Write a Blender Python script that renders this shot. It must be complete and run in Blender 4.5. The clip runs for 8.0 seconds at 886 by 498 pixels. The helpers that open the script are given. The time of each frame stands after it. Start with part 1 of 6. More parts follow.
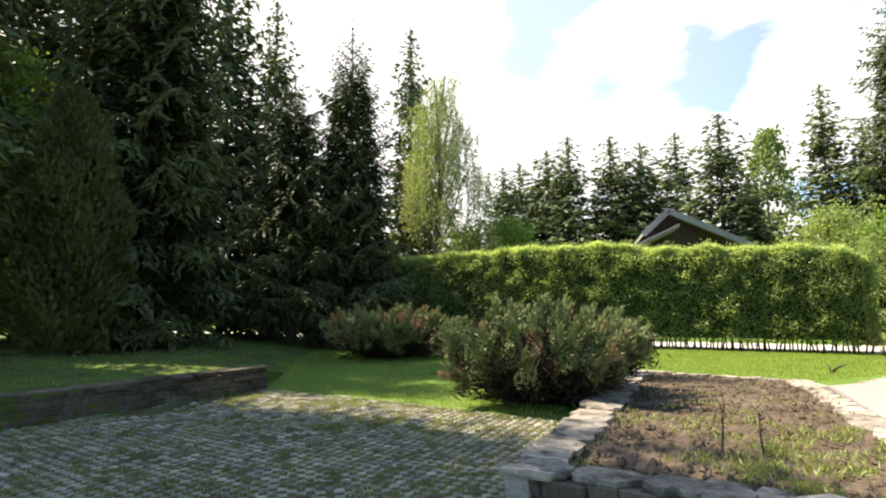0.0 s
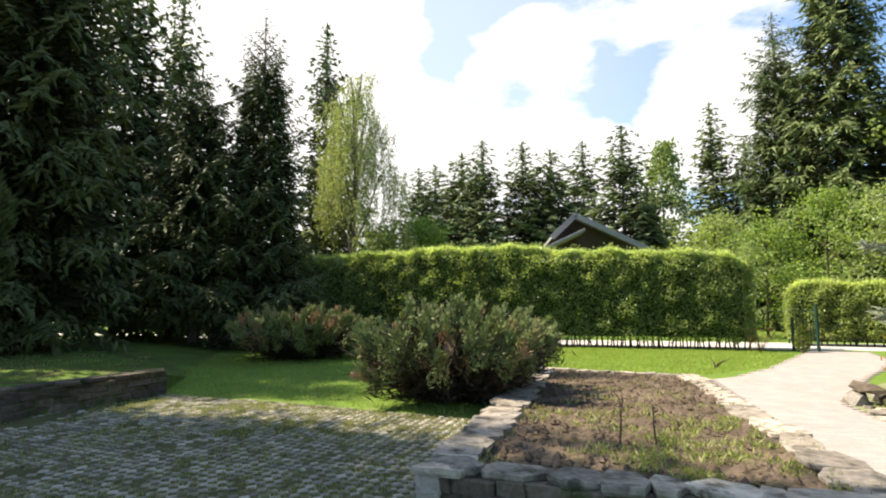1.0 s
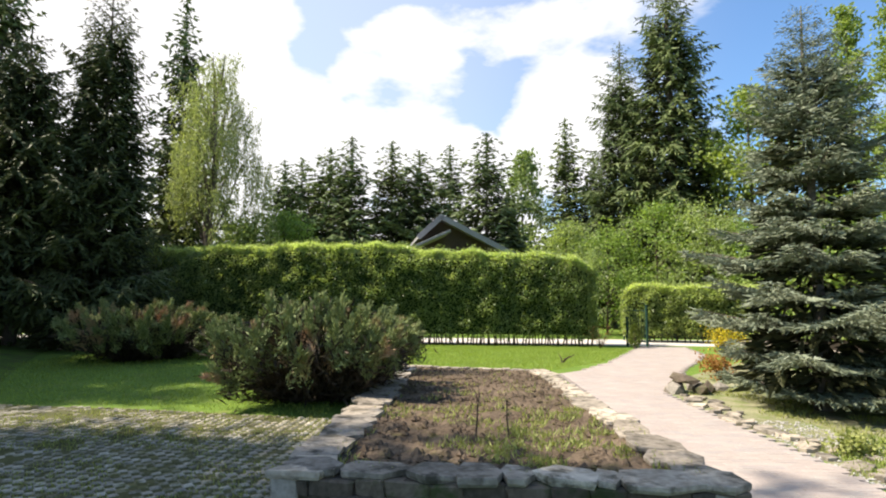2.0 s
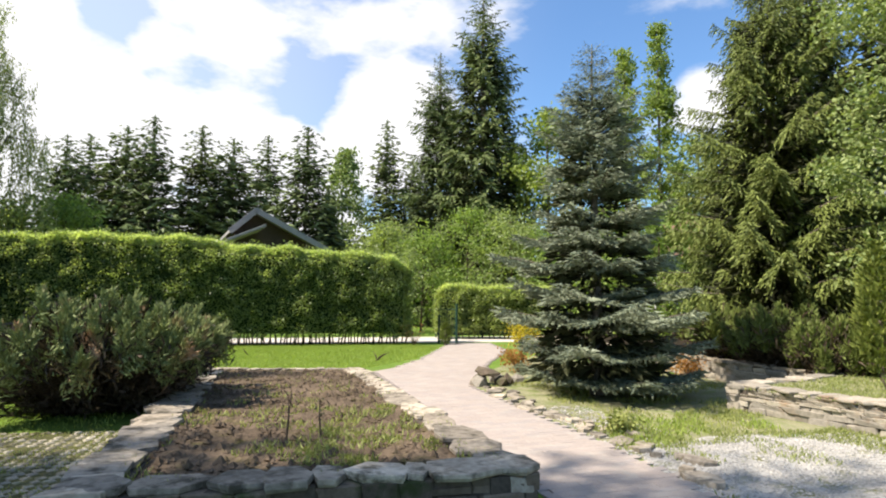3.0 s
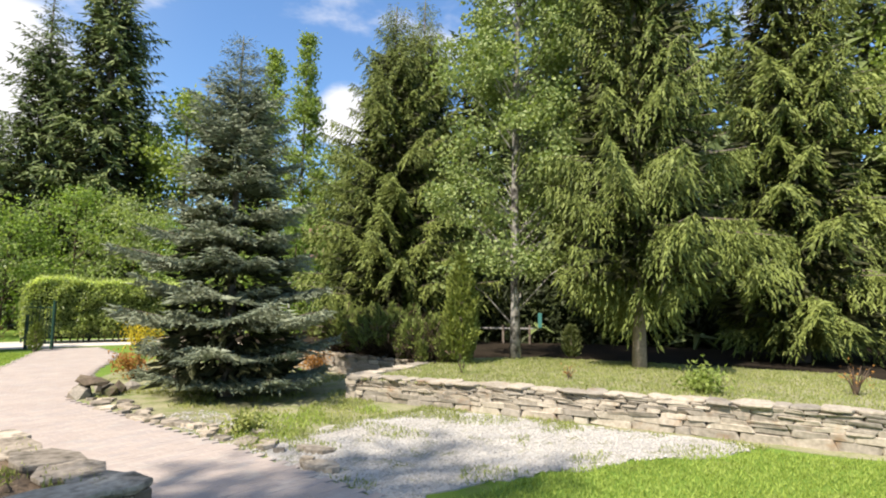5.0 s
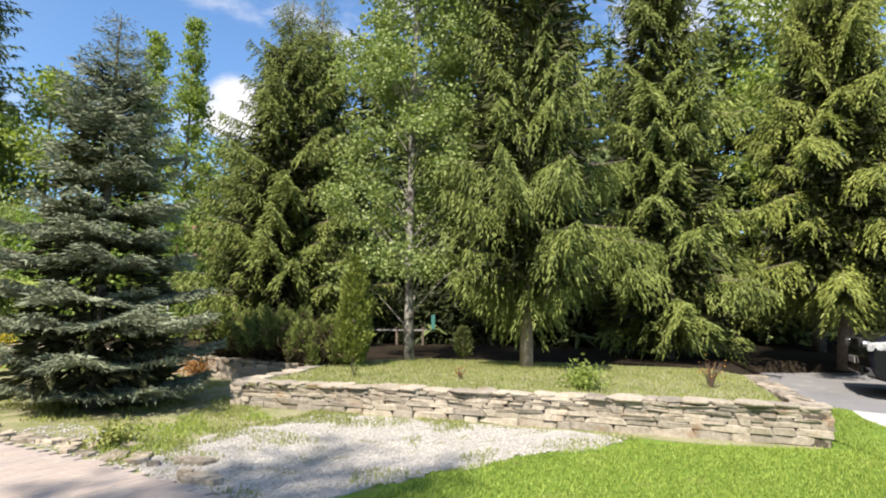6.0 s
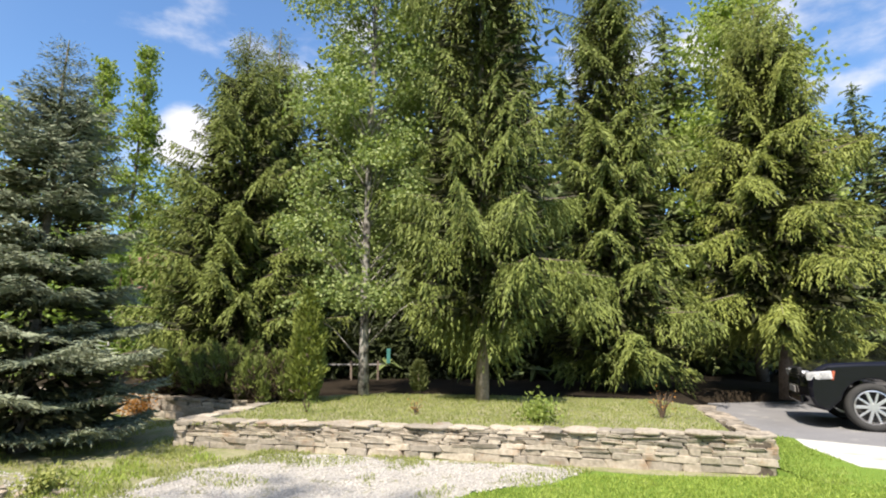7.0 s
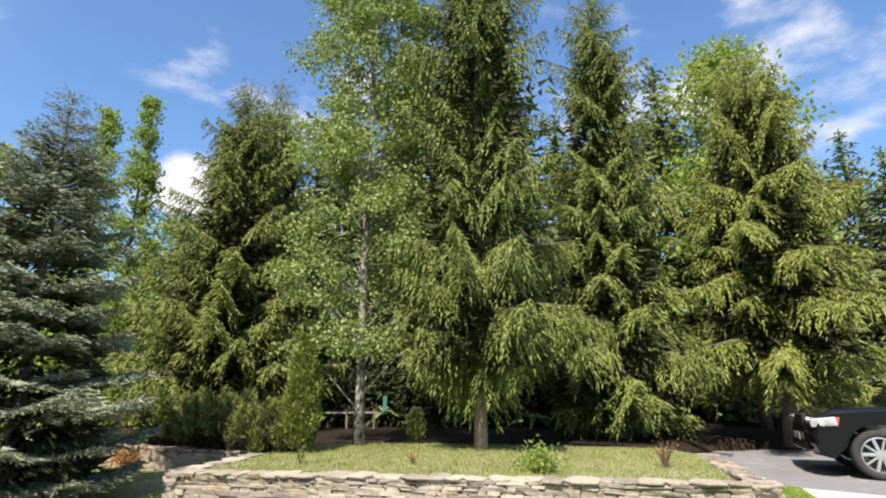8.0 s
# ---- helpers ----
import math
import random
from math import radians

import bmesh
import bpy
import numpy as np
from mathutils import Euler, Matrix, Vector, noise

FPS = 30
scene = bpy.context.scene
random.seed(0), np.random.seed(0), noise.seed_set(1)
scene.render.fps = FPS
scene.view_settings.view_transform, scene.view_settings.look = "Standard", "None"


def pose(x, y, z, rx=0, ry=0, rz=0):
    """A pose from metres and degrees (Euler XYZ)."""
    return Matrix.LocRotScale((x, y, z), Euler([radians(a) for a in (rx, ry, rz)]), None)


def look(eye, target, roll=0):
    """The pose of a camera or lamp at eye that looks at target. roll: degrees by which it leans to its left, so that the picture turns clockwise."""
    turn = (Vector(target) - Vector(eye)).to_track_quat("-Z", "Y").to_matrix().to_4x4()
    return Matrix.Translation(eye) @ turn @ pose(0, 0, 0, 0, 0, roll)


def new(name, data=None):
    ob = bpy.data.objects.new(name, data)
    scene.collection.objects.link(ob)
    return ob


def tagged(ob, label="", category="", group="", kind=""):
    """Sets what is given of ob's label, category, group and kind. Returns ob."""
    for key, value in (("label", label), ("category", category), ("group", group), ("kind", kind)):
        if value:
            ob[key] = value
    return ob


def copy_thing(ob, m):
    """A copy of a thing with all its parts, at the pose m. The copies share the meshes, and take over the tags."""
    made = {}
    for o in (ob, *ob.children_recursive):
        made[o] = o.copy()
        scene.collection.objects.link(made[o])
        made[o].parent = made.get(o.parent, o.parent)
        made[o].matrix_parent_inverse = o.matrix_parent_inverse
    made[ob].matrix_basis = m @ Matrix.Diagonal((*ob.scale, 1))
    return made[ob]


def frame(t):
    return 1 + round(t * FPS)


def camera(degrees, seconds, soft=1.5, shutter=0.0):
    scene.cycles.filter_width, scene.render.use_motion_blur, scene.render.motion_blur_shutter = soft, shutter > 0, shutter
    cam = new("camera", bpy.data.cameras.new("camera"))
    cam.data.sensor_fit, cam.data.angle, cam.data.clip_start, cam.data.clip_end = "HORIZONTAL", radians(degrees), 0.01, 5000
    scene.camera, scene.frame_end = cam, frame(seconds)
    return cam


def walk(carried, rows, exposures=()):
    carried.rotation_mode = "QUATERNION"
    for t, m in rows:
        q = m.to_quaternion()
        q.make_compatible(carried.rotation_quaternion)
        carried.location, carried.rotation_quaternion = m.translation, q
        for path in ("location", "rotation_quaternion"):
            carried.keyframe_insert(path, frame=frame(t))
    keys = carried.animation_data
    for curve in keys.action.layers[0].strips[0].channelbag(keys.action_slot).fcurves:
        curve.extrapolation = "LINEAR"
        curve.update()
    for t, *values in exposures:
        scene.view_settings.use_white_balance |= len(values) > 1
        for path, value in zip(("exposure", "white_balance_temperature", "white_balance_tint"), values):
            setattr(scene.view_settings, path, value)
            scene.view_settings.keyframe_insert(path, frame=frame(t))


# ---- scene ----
# ---- camera: it stands on one spot and turns ----
cam = camera(76.4, 8.0, 2.0)
EYE, TILT, LEAN = 1.5, 5.75, 0.5
ROWS = [
    (0.0, 0.0, 0.0, 0.0),
    (0.5, -4.52, 0.02, -0.45),
    (1.0, -8.65, 0.07, -0.91),
    (2.3, -27.03, 0.54, -3.22),
    (2.5, -30.43, 0.72, -3.46),
    (3.0, -40.49, 1.35, -4.45),
    (3.5, -49.44, 2.07, -5.22),
    (4.0, -60.34, 3.08, -6.01),
    (4.5, -69.37, 3.99, -6.30),
    (5.0, -76.43, 4.77, -6.51),
    (5.2, -79.17, 5.16, -6.64),
    (6.3, -89.03, 6.70, -6.39),
    (6.5, -89.94, 7.29, -6.31),
    (7.0, -91.66, 10.01, -6.09),
    (7.5, -92.02, 12.91, -5.96),
    (8.0, -91.91, 14.62, -5.84),
]
EXPOSURES = [(0.0, 1.24, 7400, 12), (1.2, 1.08, 7300, 12), (2.5, 0.90, 7000, 12), (5.0, 0.87, 7000, 13), (8.0, 0.85, 7000, 14)]
walk(cam, [(t, pose(0, 0, EYE, TILT, LEAN, 0) @ pose(0, 0, 0, 90 + pitch, roll, yaw)) for t, yaw, pitch, roll in ROWS], EXPOSURES)

# ---- daylight ----
SUN_AZ, SUN_EL = -66.0, 51.0


def bearing(az, d, z=0.0):
    """A place d metres from the camera's foot, az degrees to the right of ahead."""
    return Vector((d * math.sin(radians(az)), d * math.cos(radians(az)), z))


def make_world():
    world = bpy.data.worlds.new("sky")
    scene.world = world
    world.use_nodes = True
    nt = world.node_tree
    nt.nodes.clear()
    n = nt.nodes.new
    out, bg = n("ShaderNodeOutputWorld"), n("ShaderNodeBackground")
    sky = n("ShaderNodeTexSky")
    sky.sky_type, sky.sun_disc = "NISHITA", False
    sky.sun_elevation, sky.sun_rotation = radians(SUN_EL), radians(SUN_AZ)
    sky.air_density, sky.dust_density, sky.ozone_density = 1.2, 1.3, 3.0
    co = n("ShaderNodeTexCoord")
    flat = n("ShaderNodeMapping")
    flat.inputs["Scale"].default_value = (1, 1, 2.2)
    puff = n("ShaderNodeTexNoise")
    puff.inputs["Scale"].default_value, puff.inputs["Detail"].default_value, puff.inputs["Roughness"].default_value = 3.4, 8, 0.55
    nt.links.new(co.outputs["Generated"], flat.inputs["Vector"])
    nt.links.new(flat.outputs["Vector"], puff.inputs["Vector"])
    total = None
    # cloud banks: azimuth, elevation, inner and outer size in degrees, weight
    for az, el, inner, outer, weight in [(-24, 20, 24, 32, 0.40), (6, 12, 6, 13, 0.34), (17, 21, 3, 9, 0.21), (22, 7, 7, 13, 0.26), (35, 17, 3, 8, 0.25), (65.9, 18.7, 0.8, 4.2, 0.22), (127, 32, 0.5, 6, 0.11), (118.5, 26.5, 0.3, 3.0, 0.13)]:
        v = Vector((math.sin(radians(az)) * math.cos(radians(el)), math.cos(radians(az)) * math.cos(radians(el)), math.sin(radians(el))))
        dot = n("ShaderNodeVectorMath")
        dot.operation = "DOT_PRODUCT"
        dot.inputs[1].default_value = v
        nt.links.new(co.outputs["Generated"], dot.inputs[0])
        m = n("ShaderNodeMapRange")
        m.interpolation_type = "SMOOTHSTEP"
        m.inputs["From Min"].default_value, m.inputs["From Max"].default_value = math.cos(radians(outer)), math.cos(radians(inner))
        m.inputs["To Min"].default_value, m.inputs["To Max"].default_value = 0, weight
        nt.links.new(dot.outputs["Value"], m.inputs["Value"])
        if total is None:
            total = m.outputs["Result"]
        else:
            add = n("ShaderNodeMath")
            add.operation = "MAXIMUM"
            nt.links.new(total, add.inputs[0])
            nt.links.new(m.outputs["Result"], add.inputs[1])
            total = add.outputs["Value"]
    both = n("ShaderNodeMath")
    both.operation = "ADD"
    nt.links.new(puff.outputs["Fac"], both.inputs[0])
    nt.links.new(total, both.inputs[1])
    cover = n("ShaderNodeMapRange")
    cover.interpolation_type = "SMOOTHSTEP"
    cover.inputs["From Min"].default_value, cover.inputs["From Max"].default_value = 0.50, 0.70
    nt.links.new(both.outputs["Value"], cover.inputs["Value"])
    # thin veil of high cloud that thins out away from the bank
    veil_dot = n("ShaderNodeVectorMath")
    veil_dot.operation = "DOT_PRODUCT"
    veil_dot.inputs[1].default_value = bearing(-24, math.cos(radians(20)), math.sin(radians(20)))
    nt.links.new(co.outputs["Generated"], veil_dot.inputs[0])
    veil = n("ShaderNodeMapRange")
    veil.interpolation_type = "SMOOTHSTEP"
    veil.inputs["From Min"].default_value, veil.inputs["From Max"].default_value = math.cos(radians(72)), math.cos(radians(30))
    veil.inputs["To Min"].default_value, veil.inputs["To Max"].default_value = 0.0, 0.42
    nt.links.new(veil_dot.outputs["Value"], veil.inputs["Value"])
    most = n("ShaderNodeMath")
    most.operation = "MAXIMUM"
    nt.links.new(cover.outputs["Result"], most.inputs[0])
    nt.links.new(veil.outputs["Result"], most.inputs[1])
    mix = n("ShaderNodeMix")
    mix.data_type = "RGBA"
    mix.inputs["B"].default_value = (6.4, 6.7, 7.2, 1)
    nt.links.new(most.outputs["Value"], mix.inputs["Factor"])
    tint = n("ShaderNodeMix")
    tint.data_type, tint.blend_type = "RGBA", "MULTIPLY"
    tint.inputs["Factor"].default_value = 1.0
    tint.inputs["B"].default_value = (0.83, 1.14, 1.42, 1)
    nt.links.new(sky.outputs["Color"], tint.inputs["A"])
    nt.links.new(tint.outputs["Result"], mix.inputs["A"])
    nt.links.new(mix.outputs["Result"], bg.inputs["Color"])
    bg.inputs["Strength"].default_value = 0.093
    nt.links.new(bg.outputs["Background"], out.inputs["Surface"])


make_world()
sun = new("sun", bpy.data.lights.new("sun", "SUN"))
sun.data.energy, sun.data.angle, sun.data.color = 4.95, radians(0.53), (1.0, 0.95, 0.86)
sun.matrix_world = look(bearing(SUN_AZ, 40 * math.cos(radians(SUN_EL)), 40 * math.sin(radians(SUN_EL))), (0, 0, 0))


# ---- materials ----
def ramp(nt, fac, stops):
    node = nt.nodes.new("ShaderNodeValToRGB")
    el = node.color_ramp.elements
    while len(el) < len(stops):
        el.new(0.5)
    for e, (p, c) in zip(el, stops):
        e.position, e.color = p, (*c, 1)
    nt.links.new(fac, node.inputs["Fac"])
    return node.outputs["Color"]


def noise_node(nt, vec, scale, detail=4, rough=0.55):
    node = nt.nodes.new("ShaderNodeTexNoise")
    node.inputs["Scale"].default_value, node.inputs["Detail"].default_value, node.inputs["Roughness"].default_value = scale, detail, rough
    nt.links.new(vec, node.inputs["Vector"])
    return node.outputs["Fac"]


def mixed(nt, kind, fac, a, b):
    node = nt.nodes.new("ShaderNodeMix")
    node.data_type, node.blend_type = "RGBA", kind
    for key, v in (("Factor", fac), ("A", a), ("B", b)):
        if isinstance(v, (int, float)):
            node.inputs[key].default_value = v
        elif isinstance(v, tuple):
            node.inputs[key].default_value = (*v, 1)
        else:
            nt.links.new(v, node.inputs[key])
    return node.outputs["Result"]


def surface(name, dark, light, fine=30.0, broad=1.5, rough=0.85, bump=0.3, stain=None, stain_at=0.6, vary=0.0, metal=0.0, coat=0.0, depth=0.01, gloss=0.5):
    """A solid surface: grain at one scale, patches at another, a stain colour, relief, and a shift from piece to piece."""
    m = bpy.data.materials.new(name)
    m.use_nodes = True
    nt = m.node_tree
    bsdf = nt.nodes["Principled BSDF"]
    geo = nt.nodes.new("ShaderNodeNewGeometry")
    pos = geo.outputs["Position"]
    a, b = noise_node(nt, pos, fine, 6), noise_node(nt, pos, broad, 4)
    add = nt.nodes.new("ShaderNodeMath")
    add.operation, add.use_clamp = "MULTIPLY_ADD", False
    add.inputs[1].default_value = 0.55
    half = nt.nodes.new("ShaderNodeMath")
    half.operation = "MULTIPLY"
    half.inputs[1].default_value = 0.45
    nt.links.new(b, half.inputs[0])
    nt.links.new(a, add.inputs[0])
    nt.links.new(half.outputs[0], add.inputs[2])
    col = ramp(nt, add.outputs[0], [(0.32, dark), (0.68, light)])
    if stain:
        s = noise_node(nt, pos, broad * 2.3, 7, 0.65)
        mask = ramp(nt, s, [(stain_at - 0.07, (0, 0, 0)), (stain_at + 0.07, (1, 1, 1))])
        col = mixed(nt, "MIX", mask, col, stain)
    if vary:
        info = nt.nodes.new("ShaderNodeObjectInfo")
        both = nt.nodes.new("ShaderNodeMath")
        both.operation = "ADD"
        frac = nt.nodes.new("ShaderNodeMath")
        frac.operation = "FRACT"
        nt.links.new(info.outputs["Random"], both.inputs[0])
        nt.links.new(geo.outputs["Random Per Island"], both.inputs[1])
        nt.links.new(both.outputs[0], frac.inputs[0])
        lo, hi = 1 - vary, 1 + vary
        tone = ramp(nt, frac.outputs[0], [(0.0, (lo, lo, lo)), (0.5, (1, 0.97, 0.93)), (1.0, (hi, hi * 0.98, hi * 0.94))])
        col = mixed(nt, "MULTIPLY", 1.0, col, tone)
    nt.links.new(col, bsdf.inputs["Base Color"])
    bsdf.inputs["Specular IOR Level"].default_value = 0.12 if rough >= 0.9 else gloss
    bsdf.inputs["Roughness"].default_value, bsdf.inputs["Metallic"].default_value, bsdf.inputs["Coat Weight"].default_value = rough, metal, coat
    if bump:
        bp = nt.nodes.new("ShaderNodeBump")
        bp.inputs["Strength"].default_value, bp.inputs["Distance"].default_value = bump, depth
        nt.links.new(add.outputs[0], bp.inputs["Height"])
        nt.links.new(bp.outputs["Normal"], bsdf.inputs["Normal"])
    return m


def leafage(name, dark, light, dry=None, dry_at=0.62, patch=0.6, through_light=0.3, rough=0.6, spec=0.25, single=0.55):
    """Leaves or needles: tone shifts from leaf to leaf and over the crown, and light shines through."""
    m = bpy.data.materials.new(name)
    m.use_nodes = True
    nt = m.node_tree
    bsdf, out = nt.nodes["Principled BSDF"], nt.nodes["Material Output"]
    geo = nt.nodes.new("ShaderNodeNewGeometry")
    info = nt.nodes.new("ShaderNodeObjectInfo")
    b = noise_node(nt, geo.outputs["Position"], patch, 3)
    add = nt.nodes.new("ShaderNodeMath")
    add.operation = "MULTIPLY_ADD"
    add.inputs[1].default_value = single
    half = nt.nodes.new("ShaderNodeMath")
    half.operation = "MULTIPLY"
    half.inputs[1].default_value = 1 - single
    nt.links.new(b, half.inputs[0])
    nt.links.new(geo.outputs["Random Per Island"], add.inputs[0])
    nt.links.new(half.outputs[0], add.inputs[2])
    col = ramp(nt, add.outputs[0], [(0.12, dark), (0.85, light)])
    tone = ramp(nt, info.outputs["Random"], [(0.0, (0.88, 0.91, 0.94)), (1.0, (1.08, 1.05, 0.97))])
    col = mixed(nt, "MULTIPLY", 1.0, col, tone)
    if dry:
        s = noise_node(nt, geo.outputs["Position"], 1.3, 4)
        mask = ramp(nt, s, [(dry_at - 0.04, (0, 0, 0)), (dry_at + 0.05, (1, 1, 1))])
        col = mixed(nt, "MIX", mask, col, dry)
    nt.links.new(col, bsdf.inputs["Base Color"])
    bsdf.inputs["Roughness"].default_value, bsdf.inputs["Specular IOR Level"].default_value = rough, spec
    tl = nt.nodes.new("ShaderNodeBsdfTranslucent")
    glow = mixed(nt, "MULTIPLY", 1.0, col, (1.25, 1.35, 0.6))
    nt.links.new(glow, tl.inputs["Color"])
    mx = nt.nodes.new("ShaderNodeMixShader")
    mx.inputs["Fac"].default_value = through_light
    nt.links.new(bsdf.outputs["BSDF"], mx.inputs[1])
    nt.links.new(tl.outputs["BSDF"], mx.inputs[2])
    nt.links.new(mx.outputs["Shader"], out.inputs["Surface"])
    return m


M_GRASS = surface("lawn_grass", (0.070, 0.125, 0.018), (0.165, 0.255, 0.045), 60, 0.8, 0.9, 0.5, (0.18, 0.21, 0.06), 0.62)
M_DRYGRASS = surface("thin_dry_grass", (0.14, 0.14, 0.075), (0.34, 0.325, 0.20), 40, 1.3, 0.95, 0.6, (0.15, 0.185, 0.06), 0.56)
# lawn colours lowered to paint in the firs' shade; the brown stain is litter
M_SHADELAWN = surface("shade_toned_lawn", (0.055, 0.098, 0.015), (0.125, 0.19, 0.034), 45, 0.9, 0.95, 0.6, (0.085, 0.072, 0.036), 0.56)
# litter far darker than its own tone: the spruces' shade is in the colour
M_FLOOR = surface("needle_litter_shade", (0.012, 0.0095, 0.0065), (0.036, 0.027, 0.018), 35, 1.0, 0.95, 0.6)
M_SOIL = surface("garden_soil", (0.042, 0.030, 0.020), (0.205, 0.152, 0.106), 22, 1.6, 0.95, 1.0, (0.10, 0.085, 0.035), 0.60, depth=0.04)
M_JOINT = surface("grassy_joint", (0.036, 0.042, 0.016), (0.125, 0.122, 0.052), 50, 2.0, 0.95, 0.6)
M_STUD = surface("turf_stone", (0.185, 0.168, 0.130), (0.44, 0.41, 0.345), 60, 2.0, 0.95, 0.3, (0.115, 0.11, 0.05), 0.52, vary=0.30)
M_PAVER = surface("pink_paver", (0.315, 0.272, 0.250), (0.40, 0.352, 0.325), 60, 1.4, 0.9, 0.25, (0.37, 0.34, 0.315), 0.60, vary=0.07)
M_SAND = surface("jointing_sand", (0.30, 0.26, 0.235), (0.38, 0.335, 0.305), 80, 2.0, 0.95, 0.3)
M_GRAVEL = surface("pale_gravel", (0.28, 0.265, 0.24), (0.48, 0.465, 0.435), 45, 1.2, 0.95, 0.8, (0.19, 0.19, 0.09), 0.60, depth=0.02)
M_PEBBLE = surface("limestone_pebble", (0.27, 0.262, 0.248), (0.46, 0.45, 0.425), 40, 2.0, 0.9, 0.2, vary=0.20)
M_STONE = surface("sandstone", (0.20, 0.18, 0.15), (0.46, 0.42, 0.36), 22, 1.6, 0.9, 0.8, (0.29, 0.21, 0.145), 0.63, vary=0.28)
M_SLAB = surface("flat_capstone", (0.17, 0.145, 0.115), (0.50, 0.445, 0.37), 14, 2.2, 0.9, 1.0, (0.10, 0.09, 0.07), 0.57, vary=0.36, depth=0.03)
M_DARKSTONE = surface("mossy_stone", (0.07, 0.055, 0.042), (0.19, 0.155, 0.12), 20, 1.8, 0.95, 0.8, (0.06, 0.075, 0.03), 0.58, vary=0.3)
M_MORTAR = surface("earth_core", (0.05, 0.042, 0.034), (0.12, 0.10, 0.08), 30, 2.0, 0.95, 0.5)
M_LANE = surface("lane_gravel", (0.42, 0.38, 0.34), (0.60, 0.55, 0.50), 30, 0.8, 0.95, 0.4)
M_ASPHALT = surface("drive_asphalt", (0.16, 0.16, 0.165), (0.25, 0.25, 0.255), 90, 0.9, 0.9, 0.3, (0.32, 0.31, 0.29), 0.64)
M_CONCRETE = surface("pale_concrete", (0.42, 0.42, 0.39), (0.58, 0.57, 0.53), 40, 0.9, 0.9, 0.25, (0.34, 0.35, 0.30), 0.62)
M_BARK = surface("spruce_bark", (0.075, 0.058, 0.045), (0.24, 0.20, 0.165), 25, 3.0, 0.95, 1.0, depth=0.02)
M_PALEBARK = surface("weathered_trunk", (0.17, 0.145, 0.125), (0.36, 0.32, 0.28), 25, 3.0, 0.95, 1.0, depth=0.02)
M_BIRCHBARK = surface("birch_bark", (0.15, 0.14, 0.125), (0.42, 0.40, 0.36), 14, 2.5, 0.85, 0.4, (0.045, 0.04, 0.035), 0.54)
M_TWIG = surface("bare_twig", (0.050, 0.036, 0.026), (0.15, 0.11, 0.08), 40, 4.0, 0.95, 0.3)
M_SPRUCE = leafage("spruce_needles", (0.064, 0.090, 0.021), (0.29, 0.335, 0.084), patch=1.1, through_light=0.13, single=0.36)
M_DARKFIR = leafage("dark_fir_needles", (0.060, 0.080, 0.032), (0.175, 0.200, 0.072), patch=0.6, through_light=0.2, single=0.34)
M_UNDER = leafage("undergrowth_shade", (0.010, 0.016, 0.006), (0.045, 0.060, 0.020), patch=0.5, through_light=0.1)
# holds the conifers' interior shade as colour; also used for a dark dry stalk
M_INNER = leafage("inner_shade_and_dry_twigs", (0.020, 0.024, 0.011), (0.055, 0.060, 0.025), patch=0.8, through_light=0.05)
M_FARFIR = leafage("far_fir_needles", (0.095, 0.135, 0.052), (0.23, 0.28, 0.105), patch=0.4, through_light=0.2, single=0.35)
M_BLUE = leafage("blue_spruce_needles", (0.090, 0.118, 0.082), (0.295, 0.330, 0.232), patch=1.4, through_light=0.08, rough=0.55, single=0.4)
M_BIRCH = leafage("birch_leaves", (0.105, 0.165, 0.050), (0.36, 0.42, 0.165), patch=0.9, through_light=0.3, rough=0.45)
M_WILLOW = leafage("willow_leaves", (0.15, 0.185, 0.085), (0.38, 0.42, 0.22), patch=0.6, through_light=0.4)
M_MAPLE = leafage("bright_leaves", (0.14, 0.195, 0.045), (0.36, 0.43, 0.135), patch=0.7, through_light=0.42)
M_BUSH = leafage("shrub_leaves", (0.09, 0.16, 0.036), (0.34, 0.44, 0.12), patch=0.8, through_light=0.4)
M_HEDGE = leafage("hedge_leaves", (0.135, 0.180, 0.066), (0.42, 0.485, 0.20), patch=0.9, through_light=0.5, rough=0.4, spec=0.4)
# lime shoots brightened past leaf colour, so the sunlit crest is painted in
M_SHOOT = leafage("sunlit_hedge_shoots", (0.48, 0.53, 0.20), (0.74, 0.78, 0.42), patch=1.2, through_light=0.45, rough=0.35, spec=0.5)
M_HEDGECORE = surface("hedge_shade_core", (0.014, 0.024, 0.007), (0.035, 0.055, 0.014), 25, 2.0, 0.95, 0.6)
M_JUNIPER = leafage("juniper_needles", (0.085, 0.115, 0.038), (0.40, 0.45, 0.17), dry=(0.40, 0.25, 0.14), dry_at=0.59, patch=2.2, through_light=0.10, single=0.4)
M_DEADJUNIPER = leafage("dead_juniper_twigs", (0.020, 0.015, 0.010), (0.085, 0.060, 0.038), patch=1.5, through_light=0.03)
M_THUJA = leafage("thuja_sprays", (0.072, 0.100, 0.024), (0.24, 0.285, 0.070), patch=1.6, through_light=0.2)
M_YELLOW = leafage("yellow_leaves", (0.38, 0.30, 0.02), (0.62, 0.50, 0.05), patch=2.0)
M_ORANGE = leafage("rusty_leaves", (0.24, 0.11, 0.04), (0.42, 0.22, 0.07), patch=2.0)
M_BLADE = leafage("grass_blades", (0.165, 0.230, 0.042), (0.36, 0.455, 0.110), patch=0.9, through_light=0.35)
M_DRYBLADE = leafage("dry_grass_blades", (0.145, 0.180, 0.042), (0.385, 0.405, 0.155), patch=0.9, through_light=0.3)
M_GREENMETAL = surface("green_fence_paint", (0.008, 0.034, 0.025), (0.014, 0.055, 0.040), 30, 2, 0.5, 0.05)
